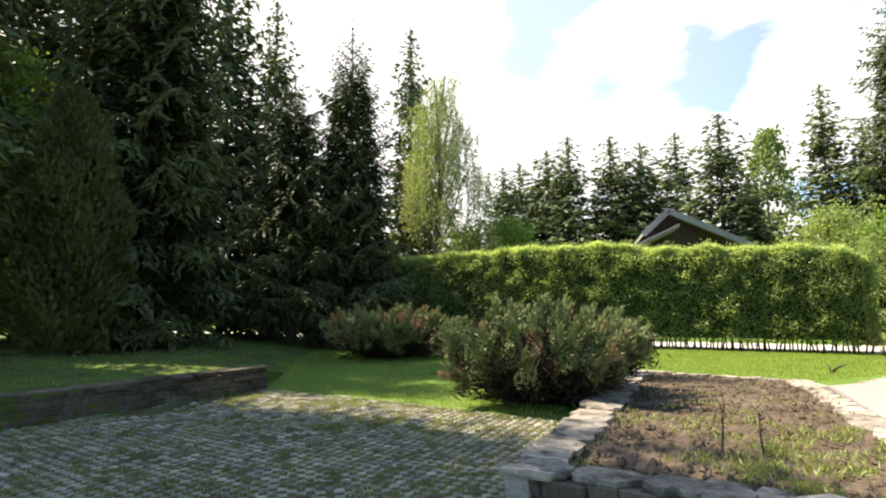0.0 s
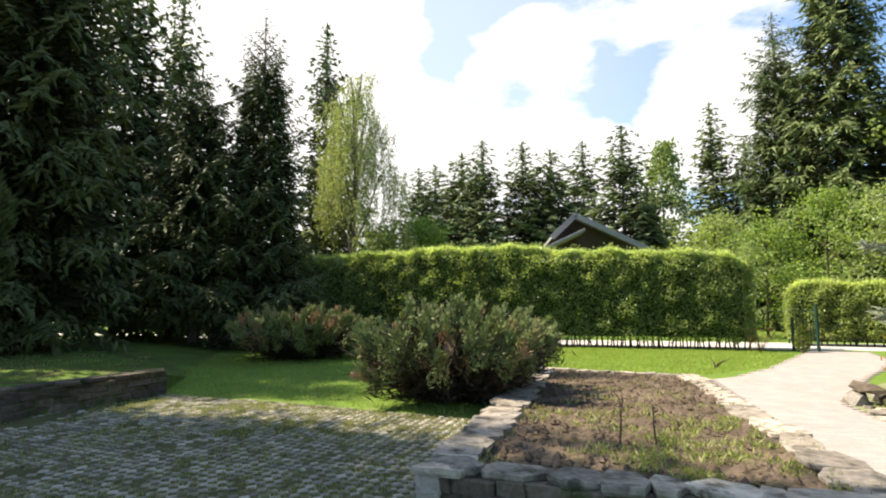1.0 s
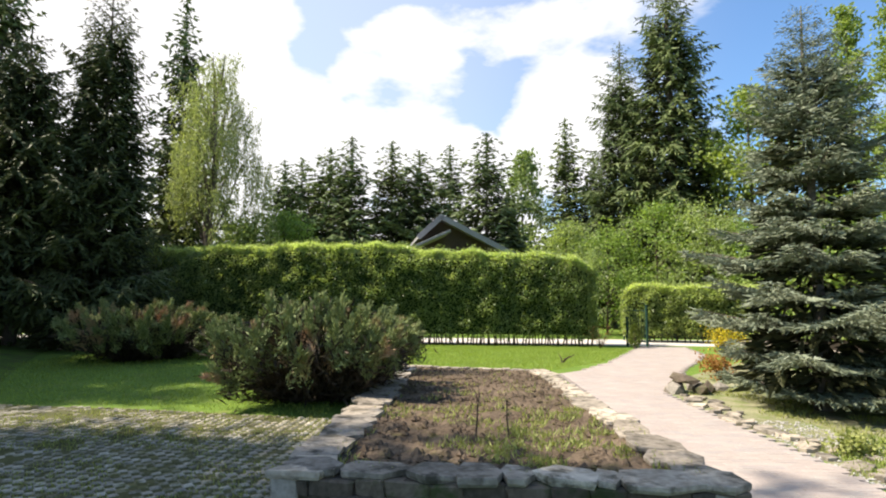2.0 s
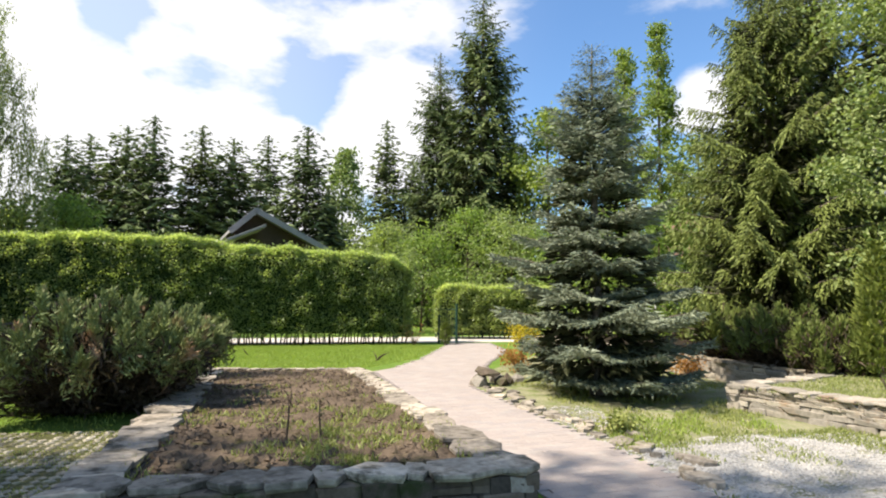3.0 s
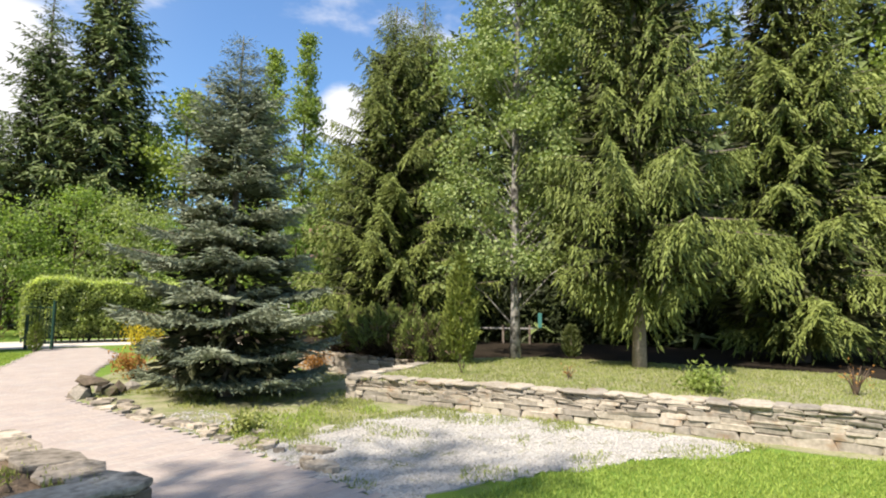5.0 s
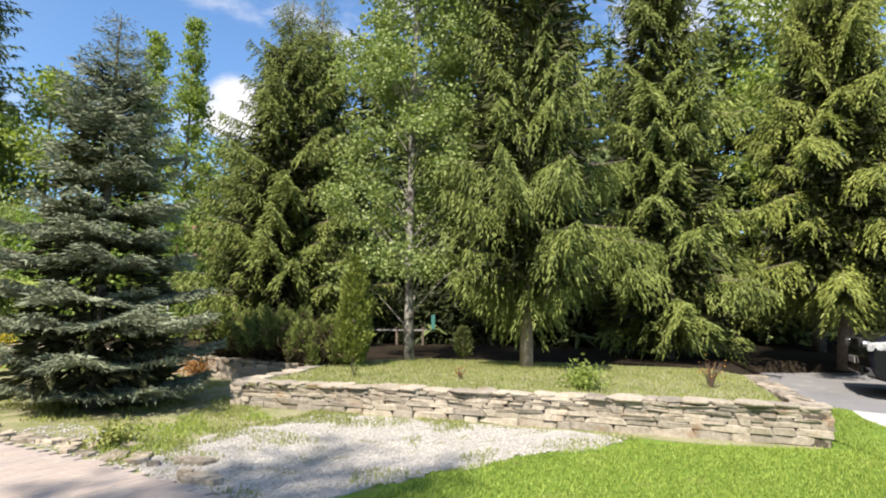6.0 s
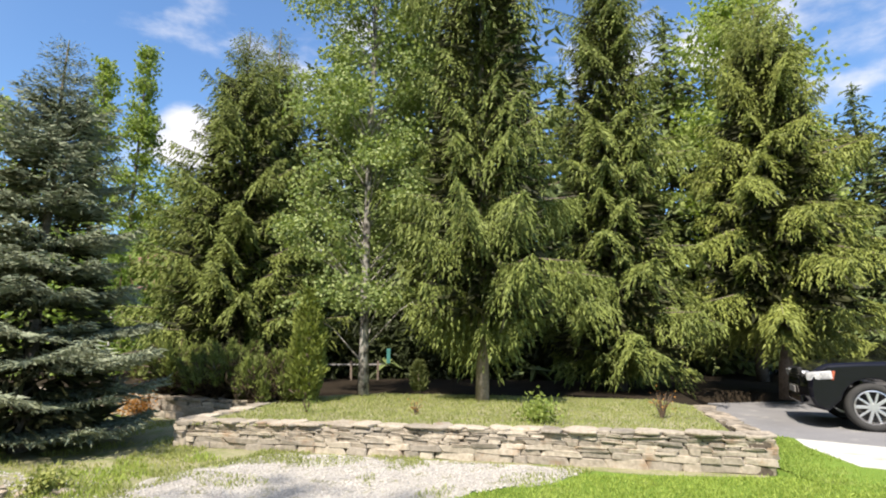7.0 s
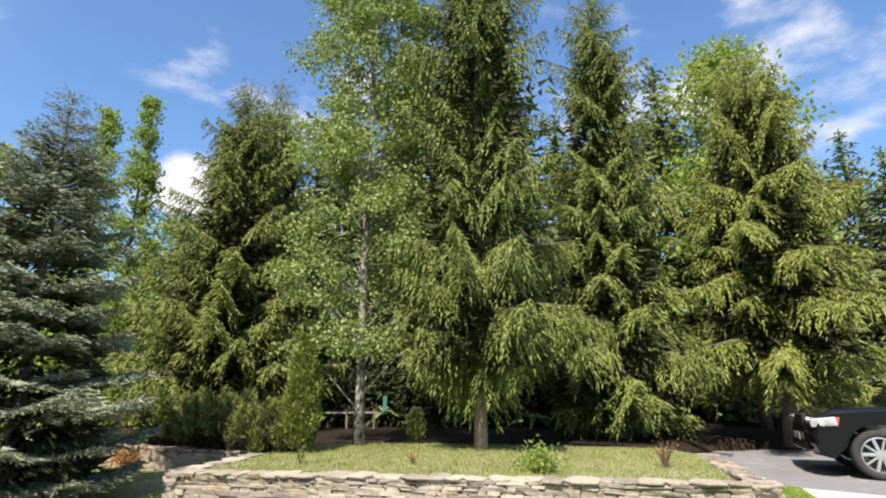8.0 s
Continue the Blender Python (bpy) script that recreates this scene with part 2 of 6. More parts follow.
M_TURQUOISE = surface("turquoise_paint", (0.035, 0.16, 0.145), (0.06, 0.22, 0.20), 30, 2, 0.6, 0.05)
M_HOUSE = surface("dark_boarding", (0.035, 0.024, 0.018), (0.075, 0.052, 0.040), 18, 1.0, 0.85, 0.4)
M_ROOF = surface("grey_roofing", (0.20, 0.195, 0.19), (0.33, 0.32, 0.31), 20, 1.0, 0.8, 0.3)
M_WHITE = surface("white_paint", (0.62, 0.61, 0.58), (0.80, 0.79, 0.76), 25, 1.0, 0.6, 0.1)
M_REDROOF = surface("red_roofing", (0.17, 0.105, 0.075), (0.25, 0.155, 0.11), 20, 1.0, 0.9, 0.2)
M_PAINT = surface("black_car_paint", (0.004, 0.004, 0.007), (0.007, 0.007, 0.012), 20, 1.0, 0.14, 0.0, coat=0.25, gloss=0.22)
M_RUBBER = surface("tyre_rubber", (0.018, 0.018, 0.018), (0.04, 0.04, 0.038), 50, 4, 0.85, 0.3)
M_ALLOY = surface("silver_alloy", (0.52, 0.52, 0.53), (0.66, 0.66, 0.67), 30, 4, 0.32, 0.0, metal=0.9)
M_PLASTIC = surface("black_plastic", (0.012, 0.012, 0.012), (0.03, 0.03, 0.03), 50, 4, 0.6, 0.1)
M_LAMPBODY = surface("lamp_housing", (0.16, 0.165, 0.175), (0.62, 0.63, 0.64), 26, 9, 0.12, 0.0, coat=1.0)
M_AMBER = surface("amber_lens", (0.30, 0.07, 0.035), (0.42, 0.11, 0.06), 30, 8, 0.25, 0.0, coat=0.6)
M_GLASS = surface("dark_glass", (0.012, 0.014, 0.016), (0.02, 0.022, 0.025), 10, 1, 0.06, 0.0, coat=1.0)


# ---- mesh helpers ----
def part(name, data, material, parent=None, label=""):
    """Links a bmesh, or (vertices, faces), as one mesh object, under a thing or a part if one is given."""
    me = bpy.data.meshes.new(name)
    if isinstance(data, tuple):
        me.from_pydata(data[0], [], data[1])
    else:
        data.to_mesh(me)
        data.free()
    me.materials.append(material)
    ob = new(name, me)
    if parent is not None:
        ob.parent = parent
    if label:
        ob["label"] = label
    return ob


def smooth(ob):
    ob.data.polygons.foreach_set("use_smooth", [True] * len(ob.data.polygons))
    return ob


def empty(name, m, label, category, group="", kind=""):
    ob = new(name)
    ob.matrix_world = m
    return tagged(ob, label, category, group, kind)


def quads(verts):
    """Vertices (n, 4, 3) to a mesh of n separate quads."""
    n = len(verts)
    return verts.reshape(-1, 3).tolist(), np.arange(4 * n).reshape(n, 4).tolist()


def unit(v):
    return v / np.maximum(np.linalg.norm(v, axis=-1, keepdims=True), 1e-9)


def blades(base, along, length, width, rng, curl=0.0):
    """One lozenge for each base point: it runs along the given way, turned at random about it."""
    n = len(base)
    side = unit(np.cross(along, rng.normal(size=(n, 3))))
    nrm = np.cross(along, side)
    L, w = np.broadcast_to(length, n)[:, None], np.broadcast_to(width, n)[:, None]
    mid = base + along * L * 0.45 + nrm * L * curl
    return np.stack([base, mid + side * w * 0.5, base + along * L, mid - side * w * 0.5], 1)


def spindles(base, along, length, width, rng, curl=0.0):
    """One solid needled shoot for each base point: three-sided, tapering to a bent tip; (n, 4, 3)."""
    n = len(base)
    side = unit(np.cross(along, rng.normal(size=(n, 3))))
    nrm = np.cross(along, side)
    L, w = np.broadcast_to(length, n)[:, None], np.broadcast_to(width, n)[:, None] * 0.5
    ring = [base + (side * math.cos(t) + nrm * math.sin(t)) * w for t in (0.0, 2.0944, 4.1888)]
    return np.stack([*ring, base + along * L + nrm * L * curl], 1)


def shoots(verts):
    """Vertices (n, 4, 3) of spindles to one mesh."""
    n = len(verts)
    f = np.array([(0, 1, 3), (1, 2, 3), (2, 0, 3)])
    return verts.reshape(-1, 3).tolist(), (f[None] + 4 * np.arange(n)[:, None, None]).reshape(-1, 3).tolist()


def tube(path, radii, sides=6):
    """A closed tapered tube along a list of points."""
    vs, fs = [], []
    for i, (p, r) in enumerate(zip(path, radii)):
        p = Vector(p)
        d = (Vector(path[min(i + 1, len(path) - 1)]) - Vector(path[max(i - 1, 0)])).normalized()
        a = d.orthogonal().normalized() if abs(d.z) < 0.99 else Vector((1, 0, 0))
        b = d.cross(a).normalized()
        for k in range(sides):
            t = 2 * math.pi * k / sides
            vs.append(tuple(p + (a * math.cos(t) + b * math.sin(t)) * r))
    for i in range(len(path) - 1):
        for k in range(sides):
            fs.append((i * sides + k, i * sides + (k + 1) % sides, (i + 1) * sides + (k + 1) % sides, (i + 1) * sides + k))
    fs.append(tuple(range(sides))[::-1])
    fs.append(tuple(range((len(path) - 1) * sides, len(path) * sides)))
    return vs, fs


def joined(meshes):
    vs, fs = [], []
    for v, f in meshes:
        o = len(vs)
        vs.extend(v)
        fs.extend(tuple(i + o for i in face) for face in f)
    return vs, fs


def box(bm, size, m=None, bevel=0.0):
    made = bmesh.ops.create_cube(bm, size=1.0, matrix=(m or Matrix()) @ Matrix.Diagonal((*size, 1)))["verts"]
    if bevel:
        edges = list({e for v in made for e in v.link_edges})
        bmesh.ops.bevel(bm, geom=edges, offset=bevel, segments=2, profile=0.6, affect="EDGES")
    return bm


def slab(points, top, bottom):
    """A flat-topped block over a polygon in the plan; top is a height or a function of x and y."""
    f = top if callable(top) else (lambda x, y: top)
    n = len(points)
    vs = [(x, y, f(x, y)) for x, y in points] + [(x, y, bottom) for x, y in points]
    fs = [tuple(range(n)), tuple(range(n, 2 * n))[::-1]] + [(i, n + i, n + (i + 1) % n, (i + 1) % n) for i in range(n)]
    bm = bmesh.new()
    made = [bm.verts.new(v) for v in vs]
    for face in fs:
        bm.faces.new([made[i] for i in face])
    bmesh.ops.recalc_face_normals(bm, faces=bm.faces)
    bmesh.ops.triangulate(bm, faces=[q for q in bm.faces if len(q.verts) > 4])
    return bm


def inside(poly, x, y):
    """Which of the points lie in the polygon."""
    x, y = np.asarray(x), np.asarray(y)
    hit = np.zeros(x.shape, bool)
    for (x0, y0), (x1, y1) in zip(poly, poly[1:] + poly[:1]):
        cross = ((y0 > y) != (y1 > y)) & (x < (x1 - x0) * (y - y0) / ((y1 - y0) or 1e-9) + x0)
        hit ^= cross
    return hit


def scatter(poly, n, rng):
    """About n points spread over a polygon."""
    p = np.array(poly)
    lo, hi = p.min(0), p.max(0)
    q = rng.uniform(lo, hi, (n * 3, 2))
    q = q[inside(poly, q[:, 0], q[:, 1])]
    return q[:n]


# ---- the plan ----
BED_NL, BED_NR, BED_FR, BED_FL = (0.48, 4.33), (3.30, 2.80), (6.69, 10.50), (4.08, 12.50)
PATH = [(3.42, 2.62), (6.86, 10.30), (7.44, 10.40), (9.28, 11.66), (12.47, 14.42), (13.9, 15.6), (14.9, 14.7), (13.1, 12.2), (10.0, 9.9), (7.05, 7.40), (5.99, 5.16), (5.30, 3.41), (5.03, 2.97), (4.55, 2.03), (3.9, 0.9), (3.0, -0.8), (0.6, -1.2), (1.6, 1.0)]
TURF = [(-8.6, 2.4), (-3.26, 10.50), (-1.73, 9.60), (-0.21, 8.62), (1.55, 7.40), (0.40, 4.35), (1.6, 1.0), (0.6, -1.2), (-6.0, -1.2)]
GRAVEL = [(4.57, 2.03), (5.05, 2.97), (5.74, 3.11), (6.9, 2.75), (7.95, 2.0), (7.75, 1.0), (6.98, -1.9), (6.67, -1.75), (5.95, -0.55), (5.28, 0.32), (4.46, 1.16), (4.05, 1.15)]
WALL_L, WALL_R, WALL_BACK = (8.47, 3.57), (6.66, -4.02), (9.95, -4.90)
HEDGE_A, HEDGE_B = (-3.0, 24.4), (12.25, 16.05)
RAISED = 0.42


def roughen(poly, step, amp, seed):
    """The same outline, wandering in and out by a few centimetres."""
    out = []
    for (x0, y0), (x1, y1) in zip(poly, poly[1:] + poly[:1]):
        L = math.hypot(x1 - x0, y1 - y0)
        n = max(1, int(L / step))
        for i in range(n):
            x, y = x0 + (x1 - x0) * i / n, y0 + (y1 - y0) * i / n
            k = amp * (noise.noise((x * 2.1, y * 2.1, seed)) + 0.6 * noise.noise((x * 6, y * 6, seed + 4)))
            out.append((x + (y1 - y0) / L * k, y - (x1 - x0) / L * k))
    return out


# ---- ground ----
def make_ground():
    bm = bmesh.new()
    bmesh.ops.create_grid(bm, x_segments=40, y_segments=40, size=1500)
    ob = part("ground", bm, M_GRASS)
    tagged(ob, "mown green lawn running out to the woods", "ground", kind="structure")
    lane = []
    dx, dy = HEDGE_B[0] - HEDGE_A[0], HEDGE_B[1] - HEDGE_A[1]
    s = math.hypot(dx, dy)
    nx, ny = -dy / s, dx / s
    for t, off in ((-1.5, 0.9), (1.15, 0.9), (3.2, -2.0), (3.2, 3.0), (1.15, 4.2), (-1.5, 4.2)):
        lane.append((HEDGE_A[0] + dx * t + nx * off, HEDGE_A[1] + dy * t + ny * off))
    tagged(part("lane", slab(lane, 0.006, -0.1), M_LANE), "pale sunlit gravel lane behind the hedge", "road", kind="structure")
    tagged(part("path_bed", slab(PATH, 0.008, -0.1), M_SAND), "sandy bed of the garden path", "path", kind="structure")
    tagged(part("turf_bed", slab(TURF, 0.004, -0.1), M_JOINT), "grassy bed between concrete turf stones", "paving", kind="structure")
    tagged(part("gravel_bed", slab(roughen(GRAVEL, 0.12, 0.16, 3), 0.012, -0.1), M_GRAVEL), "bleached pale gravel patch beside the path", "gravel", kind="structure")
    rough = [(5.10, 2.97), (5.35, 3.41), (6.05, 5.16), (7.1, 7.3), (9.0, 8.9), (12.6, 10.6), (11.9, 6.7), (11.1, 4.3), (10.3, 3.0), (8.3, 3.4), (7.9, 2.1), (6.9, 2.8), (5.74, 3.14)]
    tagged(part("rough_ground", slab(rough, 0.008, -0.1), M_DRYGRASS), "patchy dry grass and soil under the blue spruce", "ground", kind="structure")

    foot = [(7.5, 2.5), (8.3, 3.45), (8.62, 3.5), (6.80, -4.0), (6.60, -3.9), (6.72, -2.6), (6.98, -1.9), (7.75, 1.0), (7.95, 2.0)]
    tagged(part("wall_foot", slab(foot, 0.007, -0.1), M_DRYGRASS), "dusty thin grass at the foot of the stone wall", "ground", kind="structure")


make_ground()


def terrace_top(x, y):
    t = (3.57 - y) / 7.59
    back = np.clip((x - (8.47 - 1.81 * t)) / 3.0, 0, 1)
    return (0.325 + 0.09 * t) * (1 - back) + 0.435 * back


def make_terraces():
    right = [(11.2, 2.35), (12.0, 0.95), (11.5, -1.5), (10.8, -4.3), WALL_BACK, (14.0, -6.0), (70, -38), (90, 40), (30, 24), (15.5, 12.6), (12.9, 9.2), (12.2, 6.7), (11.4, 4.3), (10.5, 2.95)]
    tagged(part("woodland_floor", slab(right, RAISED - 0.02, -0.1), M_FLOOR), "needle litter under the spruces, their shade put into its colour", "ground", kind="structure")
    bed = [(8.62, 3.25), (6.95, -3.72), (9.8, -4.65), (10.9, -4.4), (11.6, -1.5), (12.1, 1.0), (11.2, 2.4), (10.45, 2.85)]
    tagged(part("terrace_lawn", slab(bed, terrace_top, 0.1), M_DRYGRASS), "thin sunlit grass on the raised terrace", "lawn", kind="structure")
    # the left terrace runs down to the lawn past the end of its wall
    vs, fs = [], []
    line = [(-9.9, 0.35), (-7.3, 4.35), (-5.3, 7.4), (-3.35, 10.45), (-3.6, 13.0), (-4.2, 17.0), (-5.0, 24.0)]
    for i, (x, y) in enumerate(line):
        for j, d in enumerate((0.0, 1.5, 3.5, 40.0)):
            z = 0.40 if i < 4 else (0.005, 0.16, 0.34, 0.40)[j]
            if i == 3 and j == 0:
                z = 0.36
            vs.append((x - d * 0.84, y + d * 0.30, z))
    for i in range(len(line) - 1):
        for j in range(3):
            a = i * 4 + j
            fs.append((a, a + 4, a + 5, a + 1))
    k = len(vs)
    vs += [(x, y, -0.1) for x, y in line]
    fs += [(k + i, k + i + 1, (i + 1) * 4, i * 4) for i in range(len(line) - 1)]
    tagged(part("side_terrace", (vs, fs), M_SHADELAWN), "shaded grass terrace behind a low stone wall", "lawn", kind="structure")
    drive = [(8.6, -5.52), (8.95, -5.18), (9.95, -5.12), (11.6, -5.62), (13.6, -6.7), (13.9, -8.2), (14.5, -14), (16, -40), (6.0, -24), (5.6, -9.0), (7.97, -6.26)]
    tagged(part("driveway", slab(drive, 0.10, -0.1), M_ASPHALT), "grey asphalt driveway with a worn surface", "driveway", kind="structure")
    edge = [(8.6, -5.5), (7.9, -5.22), (6.64, -5.0), (4.2, -8.0), (5.6, -9.0), (7.97, -6.26)]
    tagged(part("drive_apron", slab(edge, 0.106, -0.1), M_CONCRETE), "pale concrete strip along the driveway", "pavement", kind="structure")

    inner = [(4.2, -8.0), (6.64, -5.0), (7.9, -5.22), (8.6, -5.5), (8.95, -5.18)]
    outer = [(3.2, -7.4, 0.0), (6.0, -4.3, 0.0), (7.4, -4.25, 0.05), (8.5, -4.52, 0.09), (9.3, -4.72, 0.10)]
    # this dark floor cuts the drive off where tree shade falls on it
    litter = [(9.95, -4.95), (14.0, -6.05), (70, -38), (70, -60), (16, -40), (14.5, -14), (13.9, -8.2), (13.6, -6.68), (11.6, -5.58), (9.95, -5.08)]
    bank = lambda x, y: 0.115 if (x, y) in litter[4:] else RAISED - 0.03
    tagged(part("drive_side_floor", slab(litter, bank, -0.1), M_FLOOR), "needle litter beside the driveway, tree shade put into its colour", "ground", kind="structure")
    vs = [(x, y, 0.112) for x, y in inner] + list(outer)
    tagged(part("verge", (vs, [(i, i + 1, i + 6, i + 5) for i in range(4)]), M_GRASS), "grass verge sloping up to the driveway", "lawn", kind="structure")


make_terraces()

# ---- stone work ----
STONES = []


def stone_meshes():
    rng = random.Random(5)
    for i in range(10):
        bm = bmesh.new()
        bmesh.ops.create_cube(bm, size=1.0)
        for v in bm.verts:
            v.co += Vector((rng.uniform(-0.09, 0.09), rng.uniform(-0.09, 0.09), rng.uniform(-0.10, 0.10)))
        bmesh.ops.bevel(bm, geom=list(bm.edges), offset=0.075, segments=1, affect="EDGES")
        for v in bm.verts:
            v.co += Vector((rng.uniform(-0.02, 0.02), rng.uniform(-0.02, 0.02), rng.uniform(-0.03, 0.03)))
        me = bpy.data.meshes.new("stone")
        bm.to_mesh(me)
        bm.free()
        STONES.append(me)


stone_meshes()
STONE_COPIES = {}


def slab_meshes():
    """Flat stones with an uneven outline, appended after the block-shaped ones."""
    rng = random.Random(6)
    for i in range(10):
        n = rng.choice((6, 7, 8))
        ring = []
        for k in range(n):
            t = 2 * math.pi * (k + rng.uniform(-0.25, 0.25)) / n
            x, y = math.cos(t), math.sin(t)
            q = max(abs(x), abs(y)) ** 0.75
            ring.append((0.53 * x / q * rng.uniform(0.88, 1.06), 0.53 * y / q * rng.uniform(0.84, 1.08)))
        bm = bmesh.new()
        rows = []
        for z, s in ((-0.5, 0.93), (-0.1, 1.0), (0.36, 1.0), (0.47, 0.982)):
            rows.append([bm.verts.new((x * s, y * s, z + rng.uniform(-0.09, 0.09))) for x, y in ring])
        for a, b in zip(rows, rows[1:]):
            for k in range(n):
                bm.faces.new((a[k], a[(k + 1) % n], b[(k + 1) % n], b[k]))
        mid = bm.verts.new((0, 0, 0.5))
        for k in range(n):
            bm.faces.new((rows[-1][k], rows[-1][(k + 1) % n], mid))
        bm.faces.new(rows[0][::-1])
        me = bpy.data.meshes.new("capstone")
        bm.to_mesh(me)
        bm.free()
        STONES.append(me)


slab_meshes()


def stone(parent, m, material, rng, name="stone"):
    k = rng.randrange(10) + (10 if name in ("capstone", "flat_stone") else 0)
    me = STONE_COPIES.get((k, material.name))
    if me is None:
        me = STONES[k].copy()
        me.materials.append(material)
        STONE_COPIES[(k, material.name)] = me
    ob = new(name, me)
    ob.parent = parent
    ob.matrix_basis = m
    return ob


def stone_wall(name, label, a, b, height_a, height_b, thick, courses, material, cap, seed, long=(0.22, 0.55), cap_long=(0.3, 0.6), cap_high=0.055, cap_wide=1.15):
    """A dry stone wall from a to b, its face on the right-hand side of the line, with flat capstones."""
    rng = random.Random(seed)
    a, b = Vector((*a, 0)), Vector((*b, 0))
    run = (b - a).length
    d = (b - a).normalized()
    nrm = Vector((d.y, -d.x, 0))
    ang = math.degrees(math.atan2(d.y, d.x))
    bm = bmesh.new()
    vs = []
    for p, h in ((a, height_a), (b, height_b)):
        for off, z in ((-0.03, -0.1), (-0.03, h - cap_high), (-thick, h - cap_high), (-thick, -0.1)):
            vs.append(bm.verts.new(p + nrm * off + Vector((0, 0, z))))
    for f in ((0, 1, 5, 4), (1, 2, 6, 5), (2, 3, 7, 6), (3, 2, 1, 0), (4, 5, 6, 7)):
        bm.faces.new([vs[i] for i in f])
    bmesh.ops.recalc_face_normals(bm, faces=bm.faces)
    wall = part(name, bm, M_MORTAR)
    tagged(wall, label, "stone wall", kind="structure")
    total = sum(courses)
    z = 0.0
    for c, share in enumerate(courses):
        s = rng.uniform(-0.2, 0)
        low = share / total > 1.2 / len(courses)
        while s < run:
            w = rng.uniform(*long) * (1.15 if low else 0.85)
            w = min(w, run - s + 0.04)
            if w > 0.09:
                u = (max(s, 0) + s + w) / 2
                h = (height_a + (height_b - height_a) * u / run - cap_high)
                hh = h * share / total
                split = (not low) and rng.random() < 0.12
                for k in range(2 if split else 1):
                    zz = z * h / total + hh * ((k + 0.5) / 2 if split else 0.5)
                    m = Matrix.Translation(a + d * u + nrm * (rng.uniform(-0.02, 0.02) - 0.085) + Vector((0, 0, zz))) @ pose(0, 0, 0, rng.uniform(-3, 3), rng.uniform(-3, 3), ang + rng.uniform(-4, 4))
                    stone(wall, m @ Matrix.Diagonal(((s + w - max(s, 0)) * 1.03, 0.20, hh / (2 if split else 1) * rng.uniform(0.98, 1.10), 1)), material, rng)
            s += w + 0.004
        z += share
    s = 0.0
    while s < run:
        w = min(rng.uniform(*cap_long), run - s + 0.05)
        u = s + w / 2
        h = height_a + (height_b - height_a) * u / run
        m = Matrix.Translation(a + d * u - nrm * (thick / 2 - 0.02 + rng.uniform(-0.03, 0.03)) + Vector((0, 0, h - cap_high / 2 + rng.uniform(-0.008, 0.008)))) @ pose(0, 0, 0, rng.uniform(-2.5, 2.5), rng.uniform(-2.5, 2.5), ang + rng.uniform(-12, 12))
        stone(wall, m @ Matrix.Diagonal((w * 1.04, thick * cap_wide * rng.uniform(0.72, 1.18), cap_high * rng.uniform(0.9, 1.25), 1)), cap, rng, "capstone")
        s += w * 0.97
    return wall


